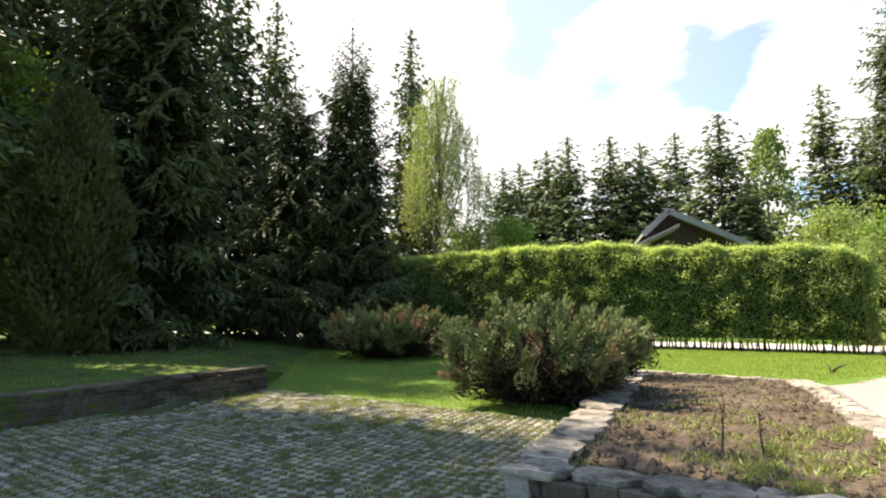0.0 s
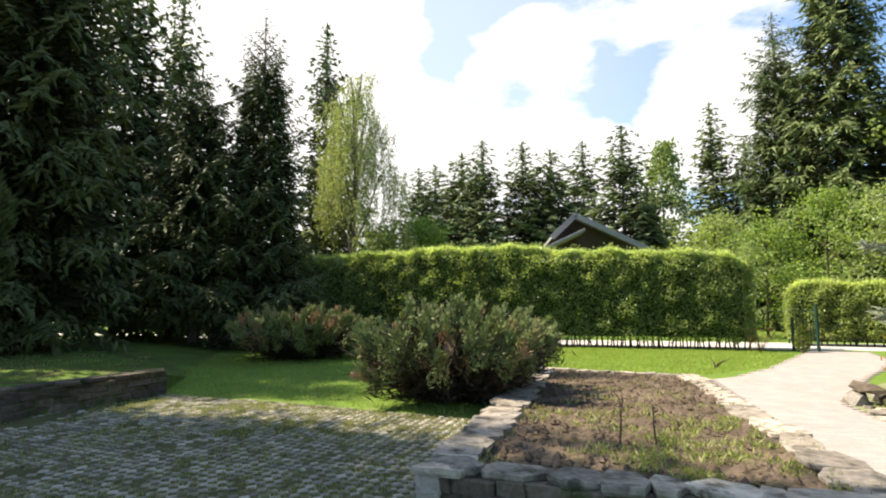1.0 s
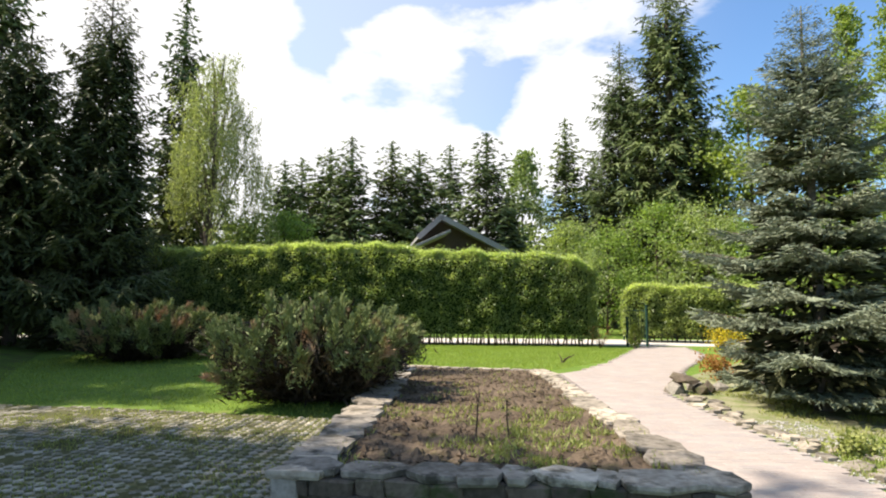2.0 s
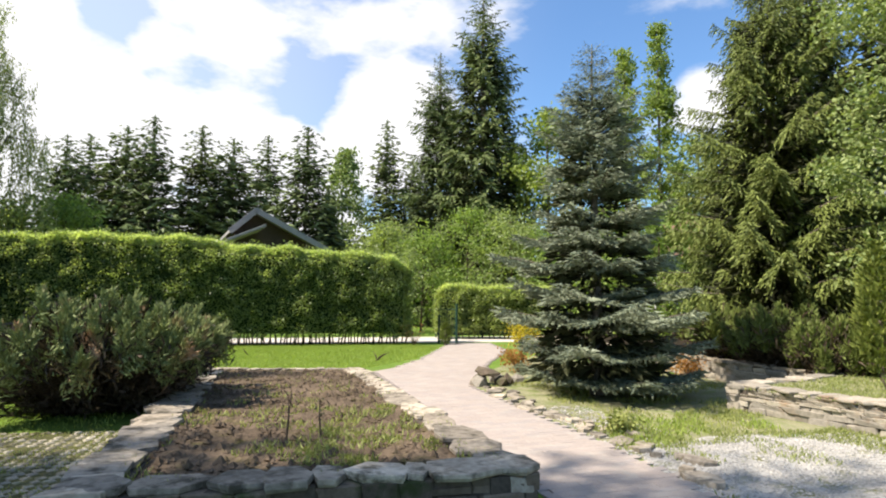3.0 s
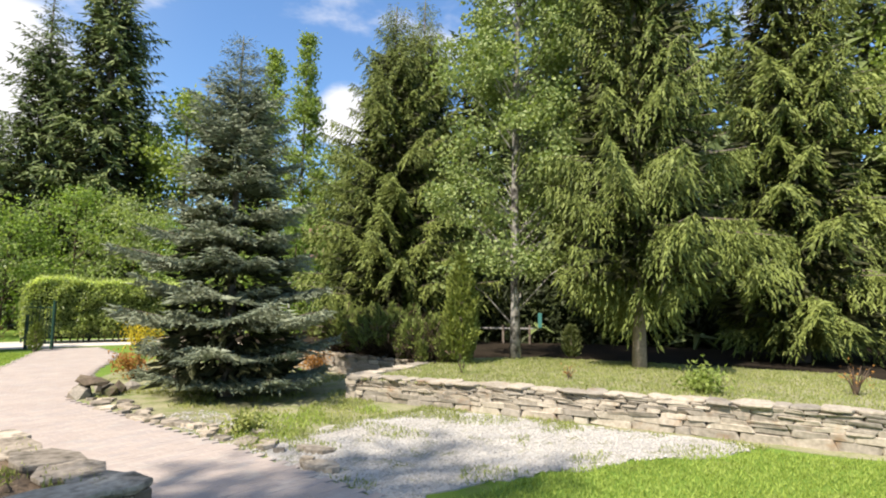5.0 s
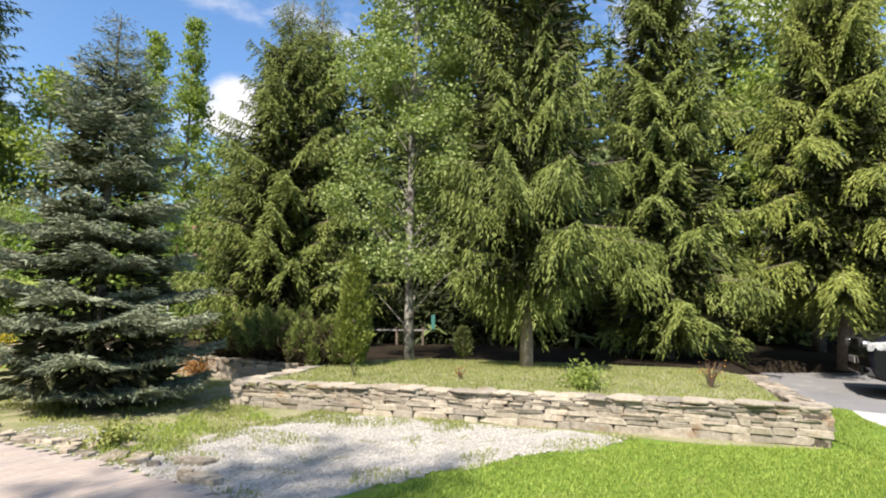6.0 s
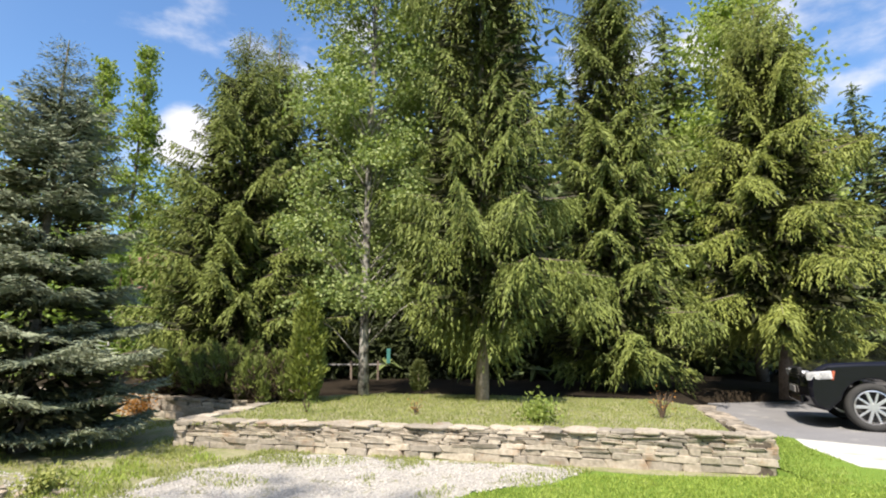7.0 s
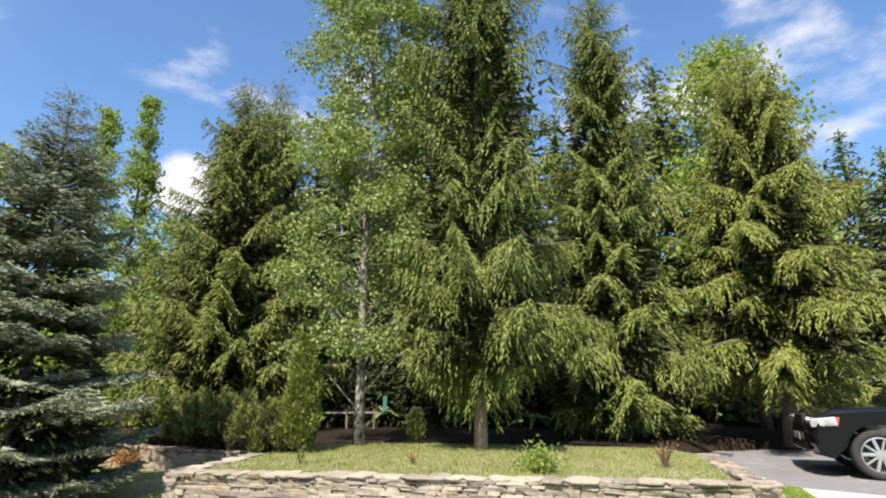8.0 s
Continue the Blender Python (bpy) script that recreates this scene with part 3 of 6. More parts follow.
# ---- plants ----
def conifer_crown(h, r, low, rng, step=0.30, per=6, spacing=0.11, tuft=0.15, droop=0.25, hang=0.25, lift=0.15, taper=0.85, wide=0.42, ragged=0.25, jitter=0.5, inner=1.0, twig=0.95, lap=0.42, fan=0.75):
    """Feathered twigs on whorled boughs, and the boughs themselves. inner: length of every second whorl."""
    sprays, wood = [], []
    z, turn, level = low, rng.uniform(0, 6), 0
    down = np.array([0, 0, -1.0])
    while z < h - 0.12:
        u = (z - low) / (h - low)
        reach = r * (1 - u) ** taper * min(1.0, 0.72 + 3.5 * u) * (inner if level % 2 else 1.0)
        n = max(3, int(per * (0.55 + 0.45 * (1 - u))))
        for k in range(n):
            L = max(0.12, reach * rng.uniform(1 - ragged * 1.6, 1 + ragged * 0.45))
            a = turn + 2 * math.pi * k / n + rng.uniform(-0.35, 0.35)
            out = np.array([math.cos(a), math.sin(a), 0.0])
            side = np.array([-out[1], out[0], 0.0])
            z0 = z + rng.uniform(-step, step) * jitter
            dr, lf = droop * rng.uniform(0.6, 1.4) * (1.15 - 0.7 * u), lift * rng.uniform(0.5, 1.5) + 0.55 * u * u
            s = np.append(np.arange(0.10 if L > 1 else 0.0, 1.0, min(0.5, spacing / L)), 1.0)
            pts = out * (L * s)[:, None] * 0.97 - down * (z0 + L * (lf * s - dr * s * s * 1.6 + 0.12 * s ** 4))[:, None]
            if L > 0.5:
                wood.append((np.array([0, 0, z0]), pts[len(pts) // 2], pts[-1], 0.008 + 0.008 * L))
            for sgn in (-1, 1):
                m = len(s)
                tl = np.clip(0.50 * L * (1 - s) ** 0.8 + 0.16, 0, twig) * rng.uniform(0.65, 1.15, m)
                way = unit(out * 0.62 + side * sgn * rng.uniform(0.45, 1.0, m)[:, None] + down * (hang * rng.uniform(0.2, 1.7, m))[:, None])
                steps = np.maximum(1, (tl / (tuft * lap)).astype(int))
                idx = np.repeat(np.arange(m), steps)
                c = len(idx)
                f = (np.arange(c) - np.repeat(np.cumsum(steps) - steps, steps)) / np.repeat(steps, steps)
                base = pts[idx] + way[idx] * (f * tl[idx])[:, None] + down * (f * f * tl[idx] * hang * 0.9)[:, None] + rng.normal(scale=0.012, size=(c, 3))
                # every other spray keeps to the twig, the rest branch off to either side
                lateral = unit(np.cross(way[idx], -down)) * (np.where(rng.random(c) < 0.5, -1, 1) * (np.arange(c) % 2) * fan)[:, None]
                along = unit(way[idx] + lateral + rng.normal(scale=0.28, size=(c, 3)) + down * (hang * f * 0.9)[:, None])
                size = tuft * rng.uniform(0.75, 1.25, c) * (1 - 0.25 * (np.arange(c) % 2)) * min(1.0, 0.52 + 0.6 * L / (0.4 * r)) * (1 - 0.35 * u ** 3)
                sprays.append(spindles(base, along, size * 1.25, size * wide * rng.uniform(0.75, 1.25, c), rng, 0.05))
        turn += 2.4
        level += 1
        z += step * rng.uniform(0.75, 1.25) * (1.0 if u < 0.65 else 0.5)
    tip = np.stack([np.zeros(30), np.zeros(30), h - 0.6 + 0.5 * rng.random(30)], 1)
    sprays.append(spindles(tip, unit(rng.normal(size=(30, 3)) * 0.22 + [0, 0, 0.9]), tuft * 0.55, tuft * 0.16, rng))
    return shoots(np.concatenate(sprays)), wood


def limbs(wood):
    vs, fs = [], []
    for p0, p1, p2, r in wood:
        o = len(vs)
        for p, q in ((p0, r), (p1, r * 0.7), (p2, r * 0.15)):
            for k in range(3):
                t = 2 * math.pi * k / 3
                d = p2 - p0
                e = np.array([-d[1], d[0], 0.0])
                e = e / (np.linalg.norm(e) + 1e-6)
                v = p + (e * math.cos(t) + np.array([0, 0, 1.0]) * math.sin(t)) * q
                vs.append(tuple(v))
        for i in (0, 3):
            for k in range(3):
                fs.append((o + i + k, o + i + (k + 1) % 3, o + i + 3 + (k + 1) % 3, o + i + 3 + k))
    return vs, fs


def conifer(name, label, place, h, r, low, needles, bark, seed, group="", trunk=0.0, fill=1.0, **kw):
    rng = np.random.default_rng(seed)
    tree = empty(name, Matrix.Translation(place), label, "tree", group)
    crown, wood = conifer_crown(h, r, low, rng, **kw)
    tr = trunk or 0.012 * h + 0.02
    n = 9
    path = [(0.02 * math.sin(i * 1.3 + seed), 0.02 * math.cos(i * 1.7), -0.1 + (h + 0.02) * i / (n - 1)) for i in range(n)]
    radii = [tr * (1.35 if i == 0 else 1.0) * (1 - i / (n - 1)) ** 0.9 + 0.008 for i in range(n)]
    smooth(part("trunk", tube(path, radii, 9), bark, tree))
    if wood:
        tagged(part("bough_wood", limbs(wood), M_BARK, tree), kind="stuff")
    part("crown", crown, needles, tree)
    # dark twigs filling the crown's middle, the shade inside put into their colour
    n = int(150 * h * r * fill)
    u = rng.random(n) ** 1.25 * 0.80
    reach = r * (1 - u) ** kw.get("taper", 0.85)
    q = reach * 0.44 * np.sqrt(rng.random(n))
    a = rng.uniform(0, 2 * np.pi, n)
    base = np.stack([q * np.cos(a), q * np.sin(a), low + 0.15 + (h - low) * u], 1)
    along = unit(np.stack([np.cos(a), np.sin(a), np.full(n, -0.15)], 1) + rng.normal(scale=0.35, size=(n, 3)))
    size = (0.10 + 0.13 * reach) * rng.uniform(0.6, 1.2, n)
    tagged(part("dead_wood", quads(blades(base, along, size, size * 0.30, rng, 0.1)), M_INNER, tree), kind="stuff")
    return tree


def broadleaf(name, label, place, h, r, low, leaves, bark, seed, count=9000, leaf=0.09, weep=0.0, trunk=0.1, clusters=90, spread=0.42, lean=0.0, taper=0.6, group="", category="tree"):
    """Trunk, limbs that reach into the crown, and leaves in loose clusters at their ends."""
    rng = np.random.default_rng(seed)
    tree = empty(name, Matrix.Translation(place), label, category, group)
    stem = lambda t: np.array([lean * t + 0.06 * math.sin(5 * t + seed), 0.06 * math.cos(4 * t + seed) - 0.06, h * 0.97 * t])
    path = [tuple(stem(t) - np.array([0, 0, 0.1 if t == 0 else 0])) for t in np.linspace(0, 1, 12)]
    smooth(part("trunk", tube(path, [trunk * (1.3 if i == 0 else 1) * (1 - i / 11.5) ** 0.8 + 0.006 for i in range(12)], 8), bark, tree))
    tubes, cloud = [], []
    for c in range(clusters):
        u = rng.random() ** 0.85
        z = low + (h - low) * u
        prof = (math.sin(math.pi * min(1, 0.14 + 0.86 * u) ** 0.8) ** taper) if u < 0.98 else 0.25
        q = r * prof * math.sqrt(rng.uniform(0.08, 1.0))
        a = rng.uniform(0, 2 * math.pi)
        s0 = stem(max(0.04, (z - q * 0.8) / h))
        end = stem(min(1, z / h)) + np.array([math.cos(a) * q, math.sin(a) * q, 0])
        end[2] = z
        mid = (s0 + end) / 2 + np.array([0, 0, 0.12 * q])
        if c % 2 == 0:
            tubes.append(tube([tuple(s0), tuple(mid), tuple(end)], [0.012 + 0.02 * trunk / 0.1 * (1 - u), 0.010, 0.004], 3))
        n = int(count / clusters * rng.uniform(0.5, 1.5))
        size = spread * rng.uniform(0.6, 1.25)
        off = np.clip(rng.normal(size=(n, 3)), -1.6, 1.6) * np.array([size, size, size * 0.62]) * 0.6
        if weep:
            off = rng.normal(size=(n, 3)) * np.array([size, size, 0.2]) * 0.35
            strand = rng.integers(0, 7, n)
            shift = rng.normal(size=(7, 2)) * size * 0.6
            off[:, :2] = off[:, :2] * 0.18 + shift[strand]
            off[:, 2] -= rng.random(n) * weep * rng.uniform(0.6, 1.3)
        base = end + off
        base = base[base[:, 2] > 0.05]
        along = unit(rng.normal(size=(len(base), 3)) * (0.45 if weep else 1.0) + np.array([0, 0, -1.6 if weep else -0.35]))
        cloud.append(blades(base, along, leaf * rng.uniform(0.7, 1.35, len(base)), leaf * (0.35 if weep else 0.72) * rng.uniform(0.8, 1.2, len(base)), rng, 0.12))
    tagged(part("limb_wood", joined(tubes), bark, tree), kind="stuff")
    part("crown", quads(np.concatenate(cloud)), leaves, tree)
    return tree


def weeping_willow(place):
    """Limbs that fork and arch over, with curtains of leafy strands hanging from them in separate lobes."""
    rng = np.random.default_rng(53)
    tree = empty("weeping_willow", Matrix.Translation(place), "pale weeping willow with hanging strands", "tree")
    smooth(part("trunk", tube([(0, 0, -0.1), (0.1, 0, 2.5), (-0.1, 0.1, 5.0), (0.15, 0, 8.0), (0.0, 0, 11.0)], [0.30, 0.24, 0.20, 0.14, 0.06], 9), M_BARK, tree))
    tubes, strands = [], []
    for k in range(22):
        a = 2.4 * k + rng.uniform(-0.4, 0.4)
        z = 5.4 + 7.4 * (k / 21) ** 0.9
        out = (3.0 - 2.2 * ((z - 5.4) / 7.4) ** 1.6) * rng.uniform(0.55, 1.1)
        root = np.array([0.0, 0.0, max(3.5, z - 1.9 - 0.5 * out)])
        end = np.array([math.cos(a) * out, math.sin(a) * out, z])
        bend = np.array([end[0] * 0.55, end[1] * 0.55, z + 0.25])
        tubes.append(tube([tuple(root), tuple((root + bend) / 2 + rng.normal(scale=0.1, size=3)), tuple(bend), tuple(end)], [0.07, 0.05, 0.03, 0.01], 5))
        fall = rng.uniform(1.6, 4.2) * (1.0 if z < 11 else 0.55)
        for q in range(rng.integers(22, 36)):
            t = rng.uniform(0.35, 1.08)
            p = bend + (end - bend) * (2 * t - 1) if t > 0.5 else root + (bend - root) * 2 * t
            p = p + rng.normal(scale=(0.30, 0.30, 0.15))
            L = min(fall * rng.uniform(0.45, 1.15), p[2] - 2.6)
            m = int(L * 17)
            f = np.sort(rng.random(m))
            sway = rng.normal(scale=0.16, size=2)
            base = p + np.stack([sway[0] * f, sway[1] * f, -L * f], 1) + rng.normal(scale=0.045, size=(m, 3))
            way = unit(np.array([0, 0, -1.0]) + rng.normal(size=(m, 3)) * 0.5)
            strands.append(blades(base, way, 0.17 * rng.uniform(0.7, 1.4, m), 0.045, rng, 0.12))
    tagged(part("limb_wood", joined(tubes), M_BARK, tree), kind="stuff")
    part("crown", quads(np.concatenate(strands)), M_WILLOW, tree)
    return tree


def juniper(name, label, place, r, h, needles, seed, count=60, tuft=0.10, upright=0.5, squash=1.0, plume=0.19):
    """A vase-shaped shrub: arms rise and arch out of one base, bare and brown below, each ending in a dense feathery plume."""
    rng = np.random.default_rng(seed)
    bush = empty(name, Matrix.Translation(place), label, "shrub")
    sprays, dead, wood = [], [], []
    for k in range(count):
        a = 2.399963 * k + rng.uniform(-0.3, 0.3)
        tilt = math.sqrt((k + 0.6) / count) * rng.uniform(0.9, 1.06)
        low = rng.random() < 0.10
        top = h * rng.uniform(0.70, 1.04) * (1 - 0.34 * tilt ** 3) * (rng.uniform(0.35, 0.65) if low else 1.0)
        end = np.array([math.cos(a) * r * tilt, math.sin(a) * r * tilt * squash, top])
        p0 = np.array([math.cos(a) * 0.15, math.sin(a) * 0.15 * squash, 0.0])
        mid = p0 * 0.3 + end * np.array([0.66, 0.66, 0.34])
        L = np.linalg.norm(end - p0)
        curve = lambda t: ((1 - t) ** 2)[:, None] * p0 + (2 * t * (1 - t))[:, None] * mid + (t * t)[:, None] * end
        wood.append((p0, curve(np.array([0.5]))[0], end, 0.020))
        # each arm carries one main plume and a few side plumes
        for side in range(4):
            cut = 1.0 if side == 0 else rng.uniform(0.84, 1.0)
            root = curve(np.array([cut]))[0]
            aim = unit(unit(end - mid) * 0.8 + np.array([0, 0, 0.45 * upright]) + (rng.normal(size=3) * 0.5 if side else 0))
            reach = (0.48 if side == 0 else 0.36) * rng.uniform(0.75, 1.25) * (0.6 + 0.4 * r)
            n = int(120 * reach / 0.4)
            t = rng.random(n) ** 0.9
            wide = plume * (0.22 + 0.9 * (1 - t) * np.minimum(1, 4 * t + 0.3))
            spread = rng.normal(size=(n, 3))
            base = root + aim * ((t - 0.6) * reach)[:, None] + spread * (wide * 0.42)[:, None]
            way = unit(aim + spread * 0.26 + rng.normal(size=(n, 3)) * 0.24 + np.array([0, 0, 0.1]))
            keep = base[:, 2] > 0.03
            sprays.append(spindles(base[keep], way[keep], tuft * rng.uniform(0.8, 1.6, keep.sum()), tuft * 0.38, rng, 0.04))
        m = int(170 * L)
        t = rng.uniform(0.12, 0.92, m)
        base = curve(t) + rng.normal(size=(m, 3)) * (0.05 + 0.09 * t)[:, None]
        base[:, 2] = np.abs(base[:, 2])
        way = unit(unit(end - p0) + rng.normal(size=(m, 3)) * 0.5)
        dead.append(blades(base, way, rng.uniform(0.10, 0.24, m), 0.030, rng, 0.08))
    tagged(part("branch_wood", limbs(wood), M_TWIG, bush), kind="stuff")
    tagged(part("dead_wood", quads(np.concatenate(dead)), M_DEADJUNIPER, bush), kind="stuff")
    part("foliage", shoots(np.concatenate(sprays)), needles, bush)
    return bush


def column_thuja(name, label, place, h, r, needles, seed, count=9000, tuft=0.12):
    rng = np.random.default_rng(seed)
    tree = empty(name, Matrix.Translation(place), label, "tree")
    part("trunk", tube([(0, 0, -0.1), (0, 0, h * 0.5), (0, 0, h * 0.95)], [0.05 + 0.01 * h, 0.04, 0.01], 7), M_BARK, tree)
    u = rng.random(count) ** 0.9
    prof = np.minimum(1, 0.55 + 2.2 * u) * np.clip((1 - u) * 2.0, 0, 1) ** 0.55
    a = rng.uniform(0, 2 * np.pi, count)
    q = r * prof * (0.72 + 0.32 * rng.random(count) + 0.12 * np.sin(a * 5 + u * 14) + 0.1 * np.sin(a * 3 - u * 23))
    base = np.stack([q * np.cos(a), q * np.sin(a), 0.05 + u * h * 0.96], 1)
    along = unit(np.stack([np.cos(a) * 0.55, np.sin(a) * 0.55, np.full(count, 0.9)], 1) + rng.normal(size=(count, 3)) * 0.35)
    part("crown", quads(blades(base, along, tuft * rng.uniform(0.7, 1.4, count), tuft * 0.5, rng, 0.1)), needles, tree)
    return tree


def hedge(name, label, a, b, heights, depth, leaf_count, seed, low=0.42, stems=60, leaf=0.075):
    """A clipped hedge: leafy shell with an uneven face, a dark core painting in the shade inside, bare stems below."""
    rng = np.random.default_rng(seed)
    a, b = np.array([*a, 0.0]), np.array([*b, 0.0])
    run = np.linalg.norm(b - a)
    d = (b - a) / run
    nrm = np.array([d[1], -d[0], 0.0])
    thing = empty(name, Matrix(), label, "hedge")
    us, hs = zip(*heights)
    top = lambda s: np.interp(s / run, us, hs) + 0.05 * np.sin(s * 2.1) + 0.04 * np.sin(s * 5.3 + 1)
    # plain core in near-black green, standing in for the shade behind the leaves
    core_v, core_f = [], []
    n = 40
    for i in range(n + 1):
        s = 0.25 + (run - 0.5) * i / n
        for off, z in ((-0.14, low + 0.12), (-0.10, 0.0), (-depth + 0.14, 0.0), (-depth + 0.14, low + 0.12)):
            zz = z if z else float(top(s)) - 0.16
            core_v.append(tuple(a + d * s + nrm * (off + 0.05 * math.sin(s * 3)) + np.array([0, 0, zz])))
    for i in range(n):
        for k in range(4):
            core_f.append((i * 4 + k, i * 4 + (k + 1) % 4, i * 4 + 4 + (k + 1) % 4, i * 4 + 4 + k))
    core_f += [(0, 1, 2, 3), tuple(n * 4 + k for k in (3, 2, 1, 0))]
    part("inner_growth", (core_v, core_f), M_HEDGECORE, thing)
    k = leaf_count
    pick = rng.random(k)
    s = rng.uniform(-0.05, run + 0.05, k)
    t = top(s)
    bulge = 0.05 * np.sin(s * 0.9) + 0.04 * np.sin(s * 2.3 + 2)
    front = pick < 0.62
    roof = (pick >= 0.62) & (pick < 0.93)
    z = np.where(roof, t + rng.normal(scale=0.05, size=k) + np.where(rng.random(k) < 0.25, rng.random(k) * 0.24, 0), low + (t - low) * rng.random(k) ** 0.95)
    round_off = np.clip((z - (t - 0.35)) / 0.35, 0, 1) ** 2 * 0.22
    off = np.where(roof, -0.02 - rng.random(k) * (depth - 0.24), bulge - round_off + rng.normal(scale=0.07, size=k) + 0.24 * np.array([noise.noise((x * 1.7, y * 1.9, seed)) for x, y in zip(s, z)]) + 0.10 * np.array([noise.noise((x * 4.5, y * 4.5, seed + 5)) for x, y in zip(s, z)]))
    off = np.where(~front & ~roof, -rng.random(k) * depth, off)
    s = np.where(~front & ~roof, np.where(rng.random(k) < 0.2, 0.0, run) + rng.normal(scale=0.08, size=k) * 1.0, s)
    z = z + np.where(front, rng.normal(scale=0.03, size=k) + 0.05 * np.sin(s * 7), 0)
    base = a + d * s[:, None] + nrm * off[:, None] + np.array([0, 0, 1.0]) * z[:, None]
    way = np.where(roof[:, None], np.array([0, 0, 1.0]), nrm * 0.8 + np.array([0, 0, -0.1]))
    along = unit(way + rng.normal(size=(k, 3)) * 0.75)
    part("leaves", quads(blades(base, along, leaf * rng.uniform(0.7, 1.4, k), leaf * 0.68, rng, 0.12)), M_HEDGE, thing)
    # fresh growth along the crest, paled to paint in the sun's glow, thinning out down the face
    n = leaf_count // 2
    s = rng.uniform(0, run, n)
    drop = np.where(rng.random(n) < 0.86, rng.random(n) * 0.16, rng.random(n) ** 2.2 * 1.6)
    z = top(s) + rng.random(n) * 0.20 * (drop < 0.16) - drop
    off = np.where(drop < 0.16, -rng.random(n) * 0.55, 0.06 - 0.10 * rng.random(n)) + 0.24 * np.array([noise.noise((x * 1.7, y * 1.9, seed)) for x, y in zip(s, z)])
    base = a + d * s[:, None] + nrm * off[:, None] + np.array([0, 0, 1.0]) * z[:, None]
    along = unit(nrm * 0.8 + np.array([0, 0, 0.4]) + rng.normal(size=(n, 3)) * 0.6)
    tagged(part("young_growth", quads(blades(base, along, leaf * rng.uniform(0.7, 1.3, n), leaf * 0.62, rng, 0.12)), M_SHOOT, thing), "pale lime new growth, sunlight put into its colour")
    for i in range(stems):
        s0 = run * (i + rng.uniform(0.1, 0.9)) / stems
        p = a + d * s0 + nrm * rng.uniform(-depth * 0.6, -0.12)
        q = p + d * rng.uniform(-0.14, 0.14) + nrm * rng.uniform(-0.1, 0.1)
        part("stem", tube([(p[0], p[1], -0.05), (*((p + q) / 2)[:2], 0.3), (q[0], q[1], low + 0.3)], [0.030, 0.022, 0.018], 5), M_TWIG, thing)
    return thing


# ---- walls ----
stone_wall("terrace_wall", "pale layered sandstone retaining wall of the raised terrace", WALL_L, WALL_R, 0.37, 0.455, 0.34, (0.115, 0.085, 0.065, 0.05, 0.045, 0.04, 0.035), M_STONE, M_STONE, 11, long=(0.13, 0.44), cap_long=(0.15, 0.45), cap_high=0.035)
stone_wall("terrace_side_wall", "stone side wall of the raised terrace, in shade", (10.4, 2.95), WALL_L, 0.42, 0.37, 0.3, (0.13, 0.1, 0.08), M_STONE, M_STONE, 12)
stone_wall("drive_edge_wall", "pale stone edging beside the driveway", (6.66, -4.02), (9.95, -4.88), 0.455, 0.44, 0.30, (0.14, 0.1, 0.08), M_STONE, M_SLAB, 13)
stone_wall("back_wall", "low sandstone wall behind the blue spruce", (12.1, 6.7), (10.45, 2.85), 0.42, 0.42, 0.32, (0.12, 0.1, 0.08), M_STONE, M_SLAB, 14)
stone_wall("back_wall_end", "low sandstone wall running on behind the blue spruce", (14.9, 12.4), (12.1, 6.7), 0.42, 0.42, 0.32, (0.12, 0.1, 0.08), M_STONE, M_SLAB, 15)
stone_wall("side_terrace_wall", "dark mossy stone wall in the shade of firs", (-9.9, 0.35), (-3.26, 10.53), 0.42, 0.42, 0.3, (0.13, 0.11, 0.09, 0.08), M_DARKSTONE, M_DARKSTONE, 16)

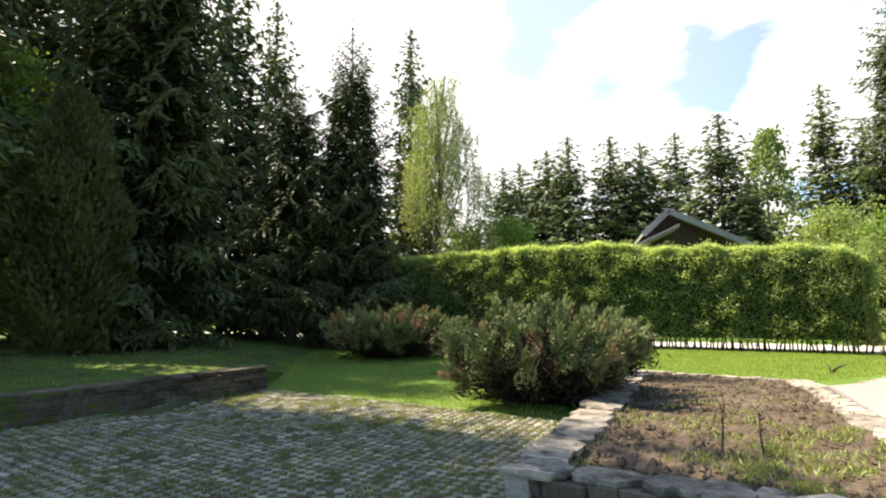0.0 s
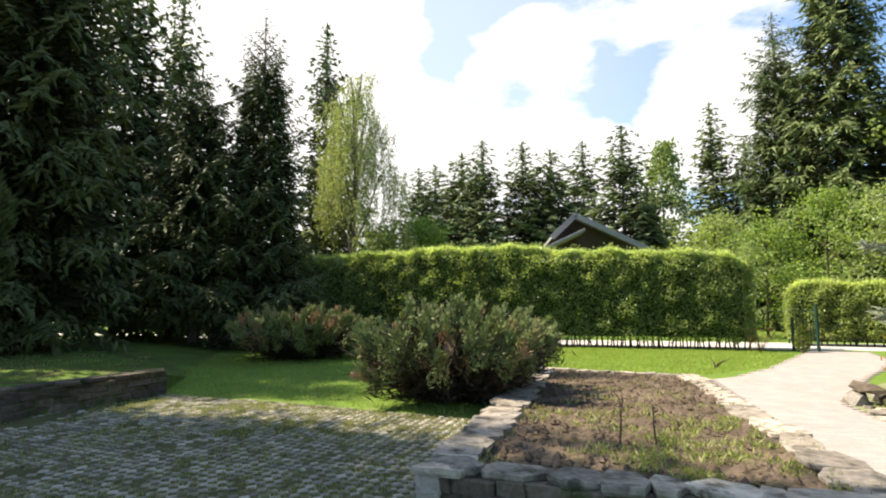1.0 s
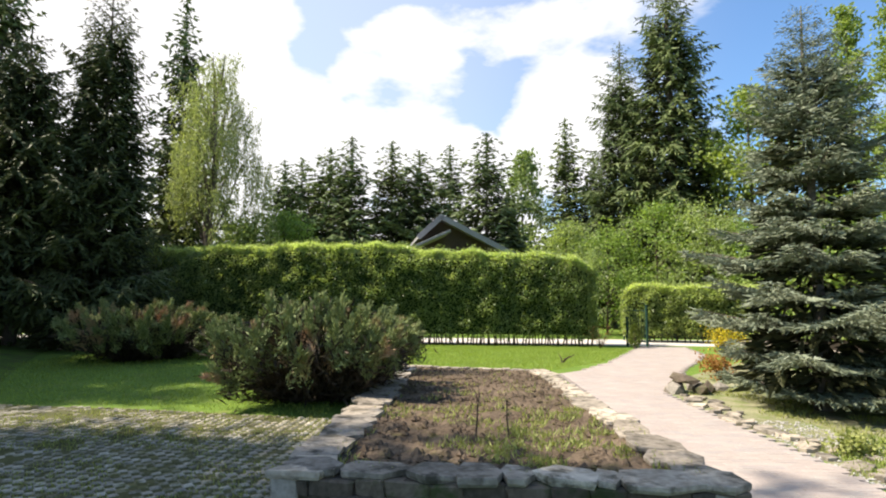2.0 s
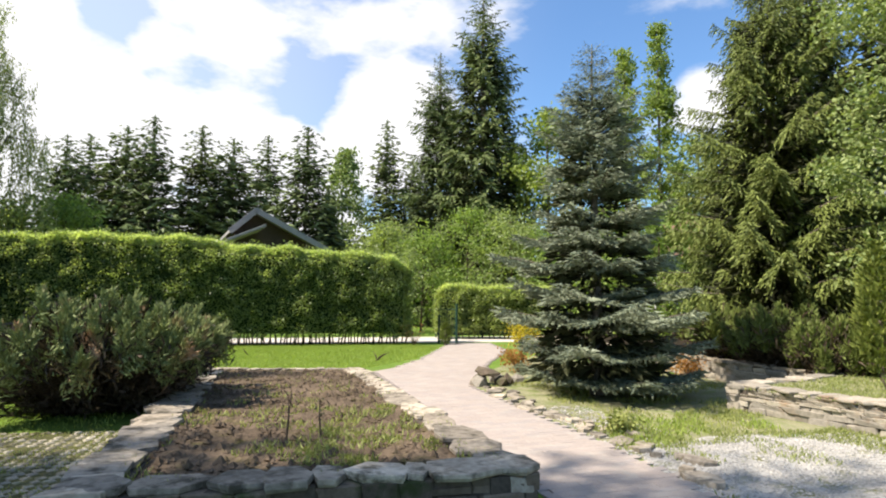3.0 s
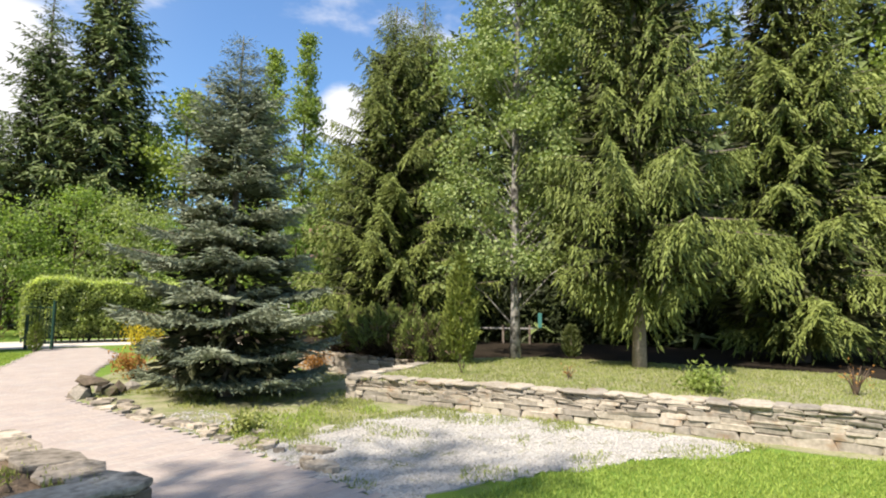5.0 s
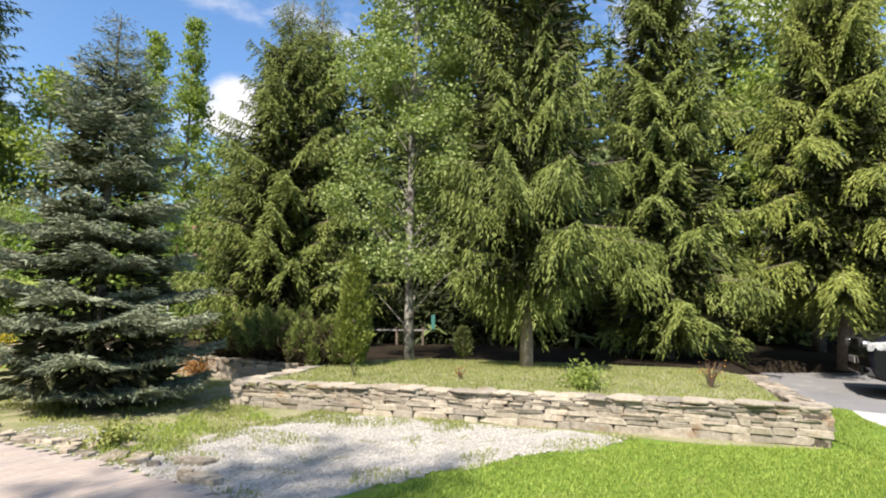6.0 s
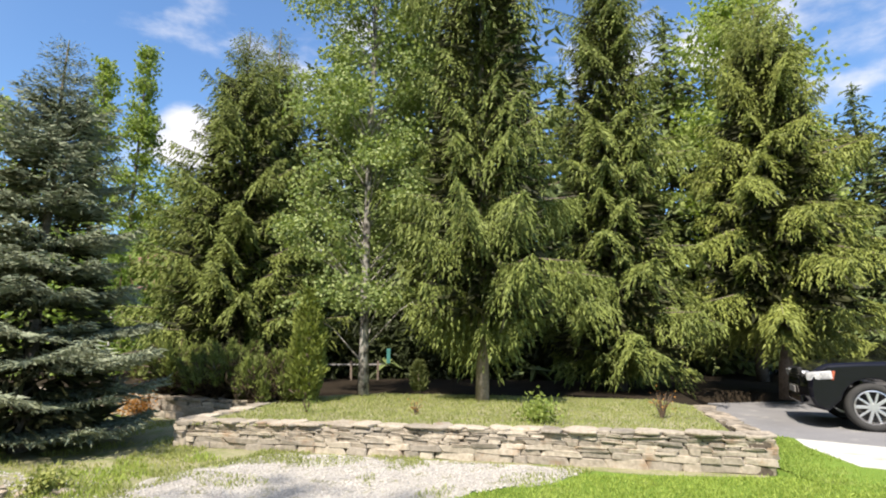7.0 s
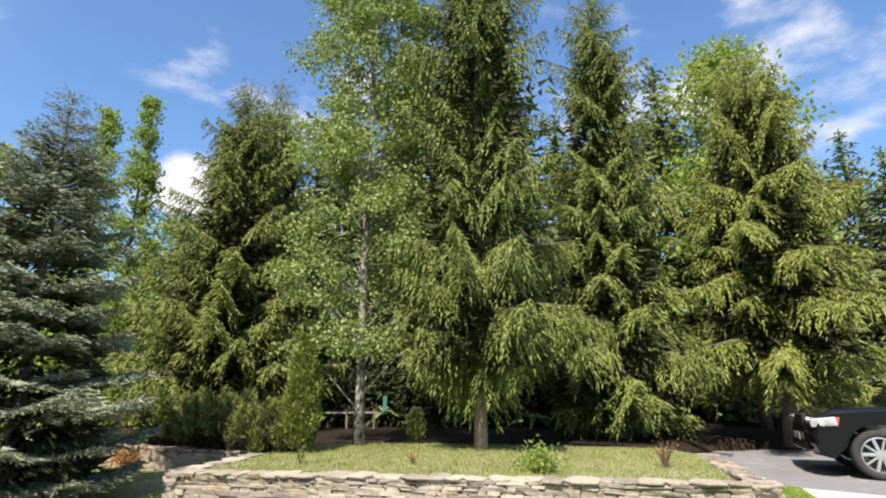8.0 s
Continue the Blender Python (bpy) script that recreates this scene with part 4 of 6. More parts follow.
# ---- flower bed ----
def make_bed():
    def top(x, y):
        t = max(0.0, min(1.0, ((x - 1.9) * 0.40 + (y - 3.6) * 0.916) / 8.4))
        return 0.235 - 0.185 * t

    ring = [BED_NL, BED_NR, BED_FR, BED_FL]
    cx, cy = sum(p[0] for p in ring) / 4, sum(p[1] for p in ring) / 4
    ring = [(cx + (x - cx) * 0.95, cy + (y - cy) * 0.97) for x, y in ring]
    # soil: a fine uneven sheet inside the walls
    n = 46
    vs, fs = [], []
    rng = np.random.default_rng(3)
    for i in range(n + 1):
        for j in range(n + 1):
            u, v = i / n, j / n
            p = [(1 - u) * (1 - v) * ring[0][k] + u * (1 - v) * ring[1][k] + u * v * ring[2][k] + (1 - u) * v * ring[3][k] for k in (0, 1)]
            z = top(*p) + 0.03 * noise.noise((p[0] * 2.2, p[1] * 2.2, 0)) + 0.022 * noise.noise((p[0] * 7, p[1] * 7, 3)) + rng.normal() * 0.006
            vs.append((p[0], p[1], z))
    for i in range(n):
        for j in range(n):
            a = i * (n + 1) + j
            fs.append((a, a + n + 1, a + n + 2, a + 1))
    tagged(part("bed_soil", (vs, fs), M_SOIL), "dry crumbly brown soil of the flower bed", "soil", kind="structure")
    clods = scatter(ring, 4200, rng)
    base = np.array([(x, y, top(x, y) + 0.01) for x, y in clods])
    size = 0.006 + 0.05 * rng.random(len(base)) ** 3
    v, f = [], []
    corner = np.array([(1, 0, 0), (0, 1, 0), (-1, 0, 0), (0, -1, 0), (0, 0, 0.8), (0, 0, -0.5)])
    for p, s in zip(base, size):
        o = len(v)
        v.extend((p + corner * s * rng.uniform(0.6, 1.3, (6, 1))).tolist())
        f.extend([(o, o + 1, o + 4), (o + 1, o + 2, o + 4), (o + 2, o + 3, o + 4), (o + 3, o, o + 4), (o + 1, o, o + 5), (o + 2, o + 1, o + 5), (o + 3, o + 2, o + 5), (o, o + 3, o + 5)])
    tagged(part("soil_clods", (v, f), M_SOIL), "loose clods of dry soil on the flower bed", "soil", kind="stuff")
    # thin weeds, thicker towards the near end
    w = scatter(ring, 11000, rng)
    near = ((w[:, 0] - 1.9) * 0.40 + (w[:, 1] - 3.6) * 0.916) / 8.4
    clump = np.array([noise.noise((x * 1.6, y * 1.6, 7)) for x, y in w])
    w = w[(rng.random(len(w)) < np.clip(0.60 - near * 0.8, 0.05, 1)) & (clump > 0.10)]
    base = np.array([(x, y, top(x, y)) for x, y in w])
    base = np.repeat(base, 3, 0) + rng.normal(scale=(0.02, 0.02, 0), size=(len(base) * 3, 3))
    along = unit(rng.normal(size=base.shape) * 0.6 + [0, 0, 0.9])
    tagged(part("bed_weeds", quads(blades(base, along, rng.uniform(0.04, 0.11, len(base)), 0.014, rng, 0.1)), M_DRYBLADE), "thin yellowish weeds on the flower bed", "weeds", kind="stuff")
    w = scatter([(1.9, 4.1), (3.15, 3.35), (4.35, 6.0), (3.9, 6.3)], 2600, rng)
    clump = np.array([noise.noise((x * 2.6, y * 2.6, 17)) for x, y in w])
    w = w[clump > 0.12]
    base = np.array([(x, y, top(x, y)) for x, y in w])
    along = unit(rng.normal(size=base.shape) * 0.6 + [0, 0, 0.9])
    tagged(part("bed_weeds", quads(blades(base, along, rng.uniform(0.04, 0.11, len(base)), 0.015, rng, 0.1)), M_DRYBLADE), "fresh green weeds at the flower bed corner", "weeds", kind="stuff")
    hi, lo = 0.30, 0.08
    args = dict(long=(0.2, 0.42), cap_high=0.055)
    stone_wall("bed_front_wall", "low wall of flat grey stones, flower bed front", BED_NL, BED_NR, hi, hi, 0.36, (0.12, 0.10), M_DARKSTONE, M_SLAB, 21, cap_long=(0.18, 0.55), **args)
    stone_wall("bed_side_wall", "flat stone border between flower bed and path", BED_NR, BED_FR, hi, lo, 0.34, (0.1, 0.1), M_STONE, M_SLAB, 22, cap_long=(0.3, 0.75), **args)
    stone_wall("bed_inner_wall", "flat pale stone border beside the juniper", BED_FL, BED_NL, lo, hi, 0.40, (0.1, 0.1), M_STONE, M_SLAB, 23, cap_long=(0.22, 0.55), **args)
    stone_wall("bed_end_wall", "thin row of stones at the lawn edge", BED_FR, BED_FL, lo, lo, 0.22, (0.1,), M_STONE, M_SLAB, 24, long=(0.15, 0.4), cap_long=(0.12, 0.4), cap_high=0.04)


make_bed()

# ---- hedges ----
hedge("clipped_hedge", "tall clipped green hedge with sunlit top", HEDGE_A, HEDGE_B, [(0, 3.35), (0.45, 3.5), (0.60, 3.42), (0.72, 3.12), (0.76, 3.2), (0.97, 2.95), (1, 2.6)], 1.5, 82000, 31, stems=170, low=0.28)
hedge("low_hedge", "lower clipped hedge beyond the gate", (15.0, 17.9), (18.9, 14.6), [(0, 1.7), (0.08, 2.05), (1, 2.0)], 1.2, 16000, 32, low=0.25, stems=24, leaf=0.09)

# ---- trees round the garden ----
conifer("blue_spruce", "silvery blue spruce with tiered branches beside the path", (8.05, 5.45, 0), 6.05, 2.15, 0.24, M_BLUE, M_BARK, 41, step=0.40, per=12, spacing=0.050, fan=0.65, tuft=0.092, lap=0.42, droop=0.05, hang=0.04, lift=0.07, taper=0.80, wide=0.34, ragged=0.28, jitter=0.14, inner=0.84, fill=1.0)
conifer("drooping_spruce", "tall green spruce with hanging boughs and bare trunk foot", (10.7, -1.06, RAISED), 12.6, 2.35, 1.45, M_SPRUCE, M_PALEBARK, 42, trunk=0.095, step=0.46, per=7, spacing=0.044, fan=0.7, tuft=0.098, droop=0.15, hang=1.0, lift=0.17, ragged=0.42, taper=0.50, wide=0.36, jitter=0.45, lap=0.42, twig=0.55)
broadleaf("birch", "slender birch with pale trunk and small leaves", (11.65, 1.28, RAISED), 12.6, 1.75, 1.6, M_BIRCH, M_BIRCHBARK, 43, count=48000, leaf=0.085, clusters=300, spread=0.40, trunk=0.09, taper=0.35)
conifer("green_spruce", "dense yellow-green spruce at the terrace", bearing(71.2, 16.5, RAISED), 10.2, 3.3, 0.25, M_SPRUCE, M_BARK, 44, step=0.46, per=8, spacing=0.056, twig=0.62, fan=0.65, wide=0.38, jitter=0.42, lap=0.44, tuft=0.125, droop=0.12, hang=0.55, lift=0.2, taper=0.70)
conifer("green_spruce", "dense yellow-green spruce behind its neighbour", bearing(74.2, 18.6, RAISED), 11.6, 3.2, 0.25, M_SPRUCE, M_BARK, 45, step=0.46, per=8, spacing=0.056, twig=0.62, fan=0.65, wide=0.38, jitter=0.42, lap=0.44, tuft=0.125, droop=0.2, hang=0.55, taper=0.70)
conifer("broad_spruce", "broad green spruce with layered boughs", bearing(108.6, 14.2, RAISED), 11.9, 2.6, 0.75, M_SPRUCE, M_BARK, 46, step=0.46, per=8, spacing=0.056, twig=0.62, fan=0.65, wide=0.38, jitter=0.42, lap=0.44, tuft=0.125, droop=0.22, hang=0.7, taper=0.56, ragged=0.32)
conifer("broad_spruce", "broad green spruce above the driveway", bearing(122.5, 16.0, 0.3), 10.2, 3.1, 1.75, M_SPRUCE, M_BARK, 47, step=0.46, per=8, spacing=0.056, twig=0.62, fan=0.65, wide=0.38, jitter=0.42, lap=0.44, tuft=0.125, droop=0.25, hang=0.75, taper=0.56, ragged=0.3)
conifer("dark_fir", "tall dark fir in the shade", bearing(-27.5, 19.0, 0.4), 19.0, 3.7, 1.0, M_DARKFIR, M_BARK, 48, group="dark firs", fill=0.8, step=0.55, per=8, spacing=0.17, wide=0.46, tuft=0.27, lap=0.55, droop=0.25, hang=0.6, taper=0.66)
conifer("dark_fir", "tall dark fir rising over its neighbours", bearing(-30.5, 20.5, 0.4), 20.5, 3.6, 1.0, M_DARKFIR, M_BARK, 58, group="dark firs", fill=0.8, step=0.55, per=8, spacing=0.17, wide=0.46, tuft=0.27, lap=0.55, droop=0.25, hang=0.6, taper=0.66)
conifer("dark_fir", "tall dark fir with lower boughs to the grass", bearing(-15.0, 22.5, 0.1), 10.5, 3.2, 1.1, M_DARKFIR, M_BARK, 49, group="dark firs", step=0.46, per=8, spacing=0.14, tuft=0.22, wide=0.42, lap=0.55, droop=0.22, hang=0.5, taper=0.62)
conifer("dark_fir", "dark pointed fir in front of the hedge", bearing(-9.3, 22.0), 12.7, 3.4, 0.3, M_DARKFIR, M_BARK, 50, group="dark firs", step=0.46, per=8, spacing=0.13, tuft=0.20, wide=0.38, lap=0.55, droop=0.12, hang=0.4, lift=0.22, taper=0.68)
column_thuja("dark_column", "dark dense column-shaped conifer", bearing(-33.8, 17.0, 0.4), 6.9, 1.25, M_DARKFIR, 51, 16000, 0.2)
column_thuja("thuja", "small upright green thuja", (10.45, 2.15, RAISED), 2.0, 0.28, M_THUJA, 52, 4200, 0.10)
weeping_willow(bearing(-0.4, 27.5))

# the row that throws its shade over the paving
for i, (x, y, hh, rr) in enumerate([(-9.6, 7.0, 20.3, 2.0), (-10.8, 8.8, 22.6, 3.6), (-12.4, 11.6, 19.6, 3.3), (-12.6, 3.4, 17.0, 3.0), (-15.7, 17.0, 22.0, 3.6)]):
    conifer("dark_fir", "tall dark fir beside the paved yard", (x, y, 0.4), hh, rr, 2.2, M_DARKFIR, M_BARK, 150 + i, group="dark firs", step=0.60, per=7, spacing=0.26, wide=0.5, tuft=0.34, lap=0.6, droop=0.25, hang=0.5, taper=0.5, ragged=0.35, fill=0.5)

# firs farther off, from three patterns
pattern = []
for i, (hh, rr) in enumerate([(14.0, 3.5), (15.0, 3.0), (13.0, 3.7)]):
    pattern.append((hh, conifer("far_fir", "dark fir among the distant trees", (0, 0, 0), hh, rr, 0.6, M_FARFIR, M_BARK, 60 + i, group="distant firs", trunk=0.10, step=0.52, per=9, spacing=0.36, wide=0.55, tuft=0.36, lap=0.75, fill=0.5, droop=0.16, hang=0.45, taper=0.74, ragged=0.30)))
pattern.append((20.0, conifer("tall_fir", "tall dark fir with pointed top", (0, 0, 0), 20.0, 3.6, 1.0, M_FARFIR, M_BARK, 63, group="distant firs", step=0.52, per=8, spacing=0.15, wide=0.38, tuft=0.27, lap=0.55, fill=0.6, droop=0.2, hang=0.6, taper=0.70, ragged=0.32, fan=0.5)))
used = set()


def far_fir(kind, az, el, d, wide=1.0, base=0.0, turn=0.0):
    """A distant fir whose tip stands at that elevation."""
    hh, src = pattern[kind]
    s = (EYE + d * math.tan(radians(el)) - base) / hh
    m = Matrix.Translation(bearing(az, d, base)) @ pose(0, 0, 0, 0, 0, turn) @ Matrix.Diagonal((s * wide, s * wide, s, 1))
    if kind not in used:
        used.add(kind)
        src.matrix_world = m
        src.scale = (s * wide, s * wide, s)
        pattern[kind] = (hh, src)
        BASE[kind] = (s * wide, s)
        return src
    w0, s0 = BASE[kind]
    return copy_thing(src, m @ Matrix.Diagonal((1 / w0, 1 / w0, 1 / s0, 1)))


BASE = {}
far_fir(0, -16.9, 28.4, 28, 0.8, 0, 20)
far_fir(1, -3.2, 27.2, 30, 0.9, 0, 90)
for i, (az, el, d) in enumerate([(6.3, 13.9, 46), (8.0, 14.1, 50), (10.8, 15.4, 47), (12.9, 16.6, 44), (17.0, 16.1, 46), (19.8, 15.4, 47), (23.0, 16.0, 50), (26.8, 17.0, 42)]):
    far_fir((i * 2 + 1) % 3, az, el, d, 1.6, 0, i * 47)
for i, (az, el, d) in enumerate([(34.8, 18.2, 38), (40.3, 24.7, 36), (44.8, 30.5, 35), (47.8, 17, 37), (37.5, 14.5, 39), (29.0, 11.5, 44), (57.0, 13.0, 34), (67.5, 15.5, 36)]):
    far_fir(3 if el > 20 else (i + 1) % 3, az, el, d, 1.4 if el > 20 else 1.25, 0, i * 61)
for i, (az, el, d) in enumerate([(114.4, 29.8, 23), (129.2, 21.2, 25), (131.8, 19.2, 22), (98.0, 37.0, 20), (104.0, 27.0, 24), (81.0, 30.0, 24), (89.0, 36.0, 21), (119.0, 24.0, 25), (126.0, 20.0, 27)]):
    far_fir(i % 3, az, el, d, 1.2, RAISED - 0.05, i * 53)
for i, (az, el, d) in enumerate([(-38.5, 36, 27), (-34.5, 34, 28), (-21.5, 31, 26), (-11.0, 16, 30)]):
    far_fir(i % 3, az, el, d, 1.0, 0.3, i * 71)

broadleaf("leafy_tree", "bright green leafy tree in sun", bearing(51.3, 35), 13.6, 3.2, 3.0, M_MAPLE, M_BARK, 71, count=9000, leaf=0.24, clusters=90, spread=0.9, trunk=0.16)
broadleaf("slim_leafy_tree", "slim upright tree with bright green leaves in sun", bearing(58.9, 26), 12.9, 1.0, 1.2, M_MAPLE, M_BARK, 72, count=7500, leaf=0.15, clusters=170, spread=0.36, trunk=0.11, taper=0.9, group="slim leafy trees")
broadleaf("slim_leafy_tree", "slim upright tree with bright green leaves in sun", bearing(62.0, 25), 13.4, 0.95, 1.2, M_MAPLE, M_BARK, 73, count=7500, leaf=0.15, clusters=170, spread=0.36, trunk=0.11, taper=0.9, group="slim leafy trees")
broadleaf("leafy_tree", "bright leafy tree behind the spruces", bearing(120.5, 21, 0.4), 13.2, 2.8, 3.0, M_MAPLE, M_BARK, 74, count=12000, leaf=0.18, clusters=110, spread=0.8, trunk=0.15)
broadleaf("pale_tree", "pale hazy birch far off", bearing(30.3, 48), 14.2, 2.0, 3.0, M_BIRCH, M_BIRCHBARK, 75, count=5000, leaf=0.3, clusters=60, spread=0.9, trunk=0.14)
broadleaf("pale_tree", "pale hazy birch far off behind the spruce", bearing(65.3, 44), 13.0, 2.4, 3.0, M_BIRCH, M_BIRCHBARK, 76, count=5000, leaf=0.3, clusters=60, spread=0.9, trunk=0.14)
broadleaf("leafy_tree", "shaded leafy tree behind the dark conifers", bearing(-38.5, 22, 0.4), 9.0, 3.0, 1.0, M_BUSH, M_BARK, 77, count=9000, leaf=0.16, clusters=90, spread=0.9, trunk=0.12)
for i, (az, d, hh, rr) in enumerate([(34.5, 27, 5.0, 2.0), (38.5, 29, 5.2, 2.3), (43.0, 30, 6.2, 2.6), (47.5, 29, 6.0, 2.6), (52.0, 28, 5.2, 2.4), (6.5, 27, 5.4, 2.0), (3.0, 26, 4.8, 1.6), (61.5, 20, 4.5, 1.8), (57.0, 21, 4.6, 2.0)]):
    broadleaf("tall_bush", "loose green bush beyond the hedge", bearing(az, d), hh, rr, 0.3, M_BUSH if i % 3 else M_HEDGE, M_TWIG, 80 + i, count=4600, leaf=0.14, clusters=60, spread=0.8, trunk=0.05, group="bushes beyond the hedge", category="bush")

# ---- shrubs ----
juniper("spreading_juniper", "large spreading juniper with rusty dry tips", (1.60, 9.1, 0), 1.70, 1.36, M_JUNIPER, 91, count=92, tuft=0.064, plume=0.14)
juniper("spreading_juniper", "broad spreading juniper on the lawn, rusty top", (-1.55, 17.0, 0), 2.05, 1.30, M_JUNIPER, 92, count=92, tuft=0.078, plume=0.16)
for i, (x, y, rr, hh) in enumerate([(12.3, 5.0, 1.25, 0.9), (11.6, 3.7, 1.2, 0.85), (10.95, 2.9, 0.7, 0.75)]):
    juniper("low_juniper", "low green juniper behind the stone wall", (x, y, RAISED - 0.04), rr, hh, M_THUJA, 93 + i, count=34, tuft=0.080, upright=1.2, plume=0.15)


# ---- woods in the distance ----
def far_woods():
    rng = np.random.default_rng(101)
    n = 32000
    az = np.radians(rng.uniform(-75, 160, n))
    d = rng.uniform(50, 62, n) + 4 * np.sin(az * 9)
    crest = 6.0 + 1.6 * np.sin(az * 23) + 1.2 * np.sin(az * 51 + 1) + 0.9 * np.sin(az * 97)
    z = crest * rng.random(n) ** 0.8
    base = np.stack([d * np.sin(az), d * np.cos(az), z], 1)
    along = unit(rng.normal(size=(n, 3)) + [0, 0, -0.4])
    tagged(part("far_woods", quads(blades(base, along, rng.uniform(0.45, 1.0, n), 0.5, rng, 0.1)), M_FARFIR), "hazy green edge of the woods beyond the garden", "woods", kind="stuff")
    # undergrowth coloured almost black to paint in the deep shade between trunks
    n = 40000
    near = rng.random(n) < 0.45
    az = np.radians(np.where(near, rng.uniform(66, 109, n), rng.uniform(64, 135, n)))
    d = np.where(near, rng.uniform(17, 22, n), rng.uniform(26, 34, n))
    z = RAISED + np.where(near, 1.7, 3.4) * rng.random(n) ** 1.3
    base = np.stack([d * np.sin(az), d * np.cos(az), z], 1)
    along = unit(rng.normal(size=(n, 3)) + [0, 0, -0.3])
    tagged(part("undergrowth", quads(blades(base, along, rng.uniform(0.15, 0.42, n), 0.12, rng, 0.1)), M_UNDER), "undergrowth between the trunks, deep shade put into its colour", "undergrowth", kind="stuff")


far_woods()


# ---- buildings ----
def gable_house(name, label, m, wide, deep, eave, apex, over, wall_mat, roof_mat, trim_mat, window=True, short=None):
    """short: (run, drop) of a left slope that breaks off early over a lower porch roof."""
    house = empty(name, m, label, "house")
    h = wide / 2
    bm = bmesh.new()
    prof = [(-h, -0.1), (h, -0.1), (h, eave), (0, apex), (-h, eave)]
    if short:
        prof[0], prof[4] = (-short[0] * 0.75, -0.1), (-short[0] * 0.75, apex - short[1] * 0.75)
    a = [bm.verts.new((x, 0, z)) for x, z in prof]
    b = [bm.verts.new((x, deep, z)) for x, z in prof]
    bm.faces.new(a)
    bm.faces.new(b[::-1])
    for i in range(5):
        bm.faces.new((a[i], b[i], b[(i + 1) % 5], a[(i + 1) % 5]))
    bmesh.ops.recalc_face_normals(bm, faces=bm.faces)
    wall = part("wall", bm, wall_mat, house)
    slope = (apex - eave) / h
    for sgn in (-1, 1):
        bm = bmesh.new()
        x1 = sgn * (h + over)
        z1 = apex - slope * (h + over)
        if short and sgn < 0:
            x1, z1 = -short[0], apex - short[1]
        pts = [(0, apex + 0.05), (x1, z1 + 0.05), (x1, z1 + 0.22), (0, apex + 0.24)]
        f = [bm.verts.new((x, -over, z)) for x, z in pts]
        g = [bm.verts.new((x, deep + over, z)) for x, z in pts]
        bm.faces.new(f)
        bm.faces.new(g)
        for i in range(4):
            bm.faces.new((f[i], g[i], g[(i + 1) % 4], f[(i + 1) % 4]))
        bmesh.ops.recalc_face_normals(bm, faces=bm.faces)
        roof = part("roof", bm, roof_mat, house)
        bm = bmesh.new()
        L = math.hypot(x1, apex - z1)
        mid = Matrix.Translation((x1 / 2, -over - 0.04, (apex + z1) / 2 + 0.08)) @ pose(0, 0, 0, 0, sgn * math.degrees(math.atan2(apex - z1, abs(x1))), 0)
        box(bm, (L + 0.1, 0.06, 0.30), mid, 0.01)
        part("bargeboard", bm, trim_mat, house, "pale weathered bargeboard")
    if short:
        bm = bmesh.new()
        tilt = math.degrees(math.atan2(0.85, 1.85))
        box(bm, (2.05, 3.2, 0.14), Matrix.Translation((-0.68, -over - 0.2, apex - 1.36)) @ pose(0, 0, 0, 0, -tilt, 0), 0.02)
        part("porch_roof", bm, roof_mat, house, "low porch roof below the gable")
    if window:
        pts = [(0.75 * math.cos(t), 0.6 * math.sin(t)) for t in np.linspace(0, math.pi, 13)]
        ring = [(x, z) for x, z in pts] + [(x * 0.82, z * 0.80) for x, z in pts[::-1]]
        bm = bmesh.new()
        f = [bm.verts.new((x, -0.07, apex - 2.35 + z)) for x, z in ring]
        g = [bm.verts.new((x, 0.0, apex - 2.35 + z)) for x, z in ring]
        n = len(ring)
        for i in range(n):
            bm.faces.new((f[i], f[(i + 1) % n], g[(i + 1) % n], g[i]))
        for i in range(12):
            bm.faces.new((f[i], f[i + 1], f[n - 2 - i], f[n - 1 - i]))
        bmesh.ops.recalc_face_normals(bm, faces=bm.faces)
        win = part("window", bm, trim_mat, house, "arched white window frame")
        bm = bmesh.new()
        bm.faces.new([bm.verts.new((x * 0.82, -0.02, apex - 2.35 + z * 0.80)) for x, z in pts])
        part("pane", bm, M_GLASS, win)
    return house


p = bearing(21.9, 33.0)
gable_house("chalet", "dark timber house with grey gable roof behind the hedge", Matrix.Translation(p) @ pose(0, 0, 0, 0, 0, -14), 8.6, 9.0, 4.2, 6.35, 0.9, M_HOUSE, M_ROOF, M_ROOF, short=(1.3, 1.2))
p = bearing(61.3, 42.0)
gable_house("far_house", "pale house with red roof glimpsed through trees", Matrix.Translation(p) @ pose(0, 0, 0, 0, 0, -150), 7.0, 9.0, 4.6, 7.0, 0.5, M_WHITE, M_REDROOF, M_WHITE, False)


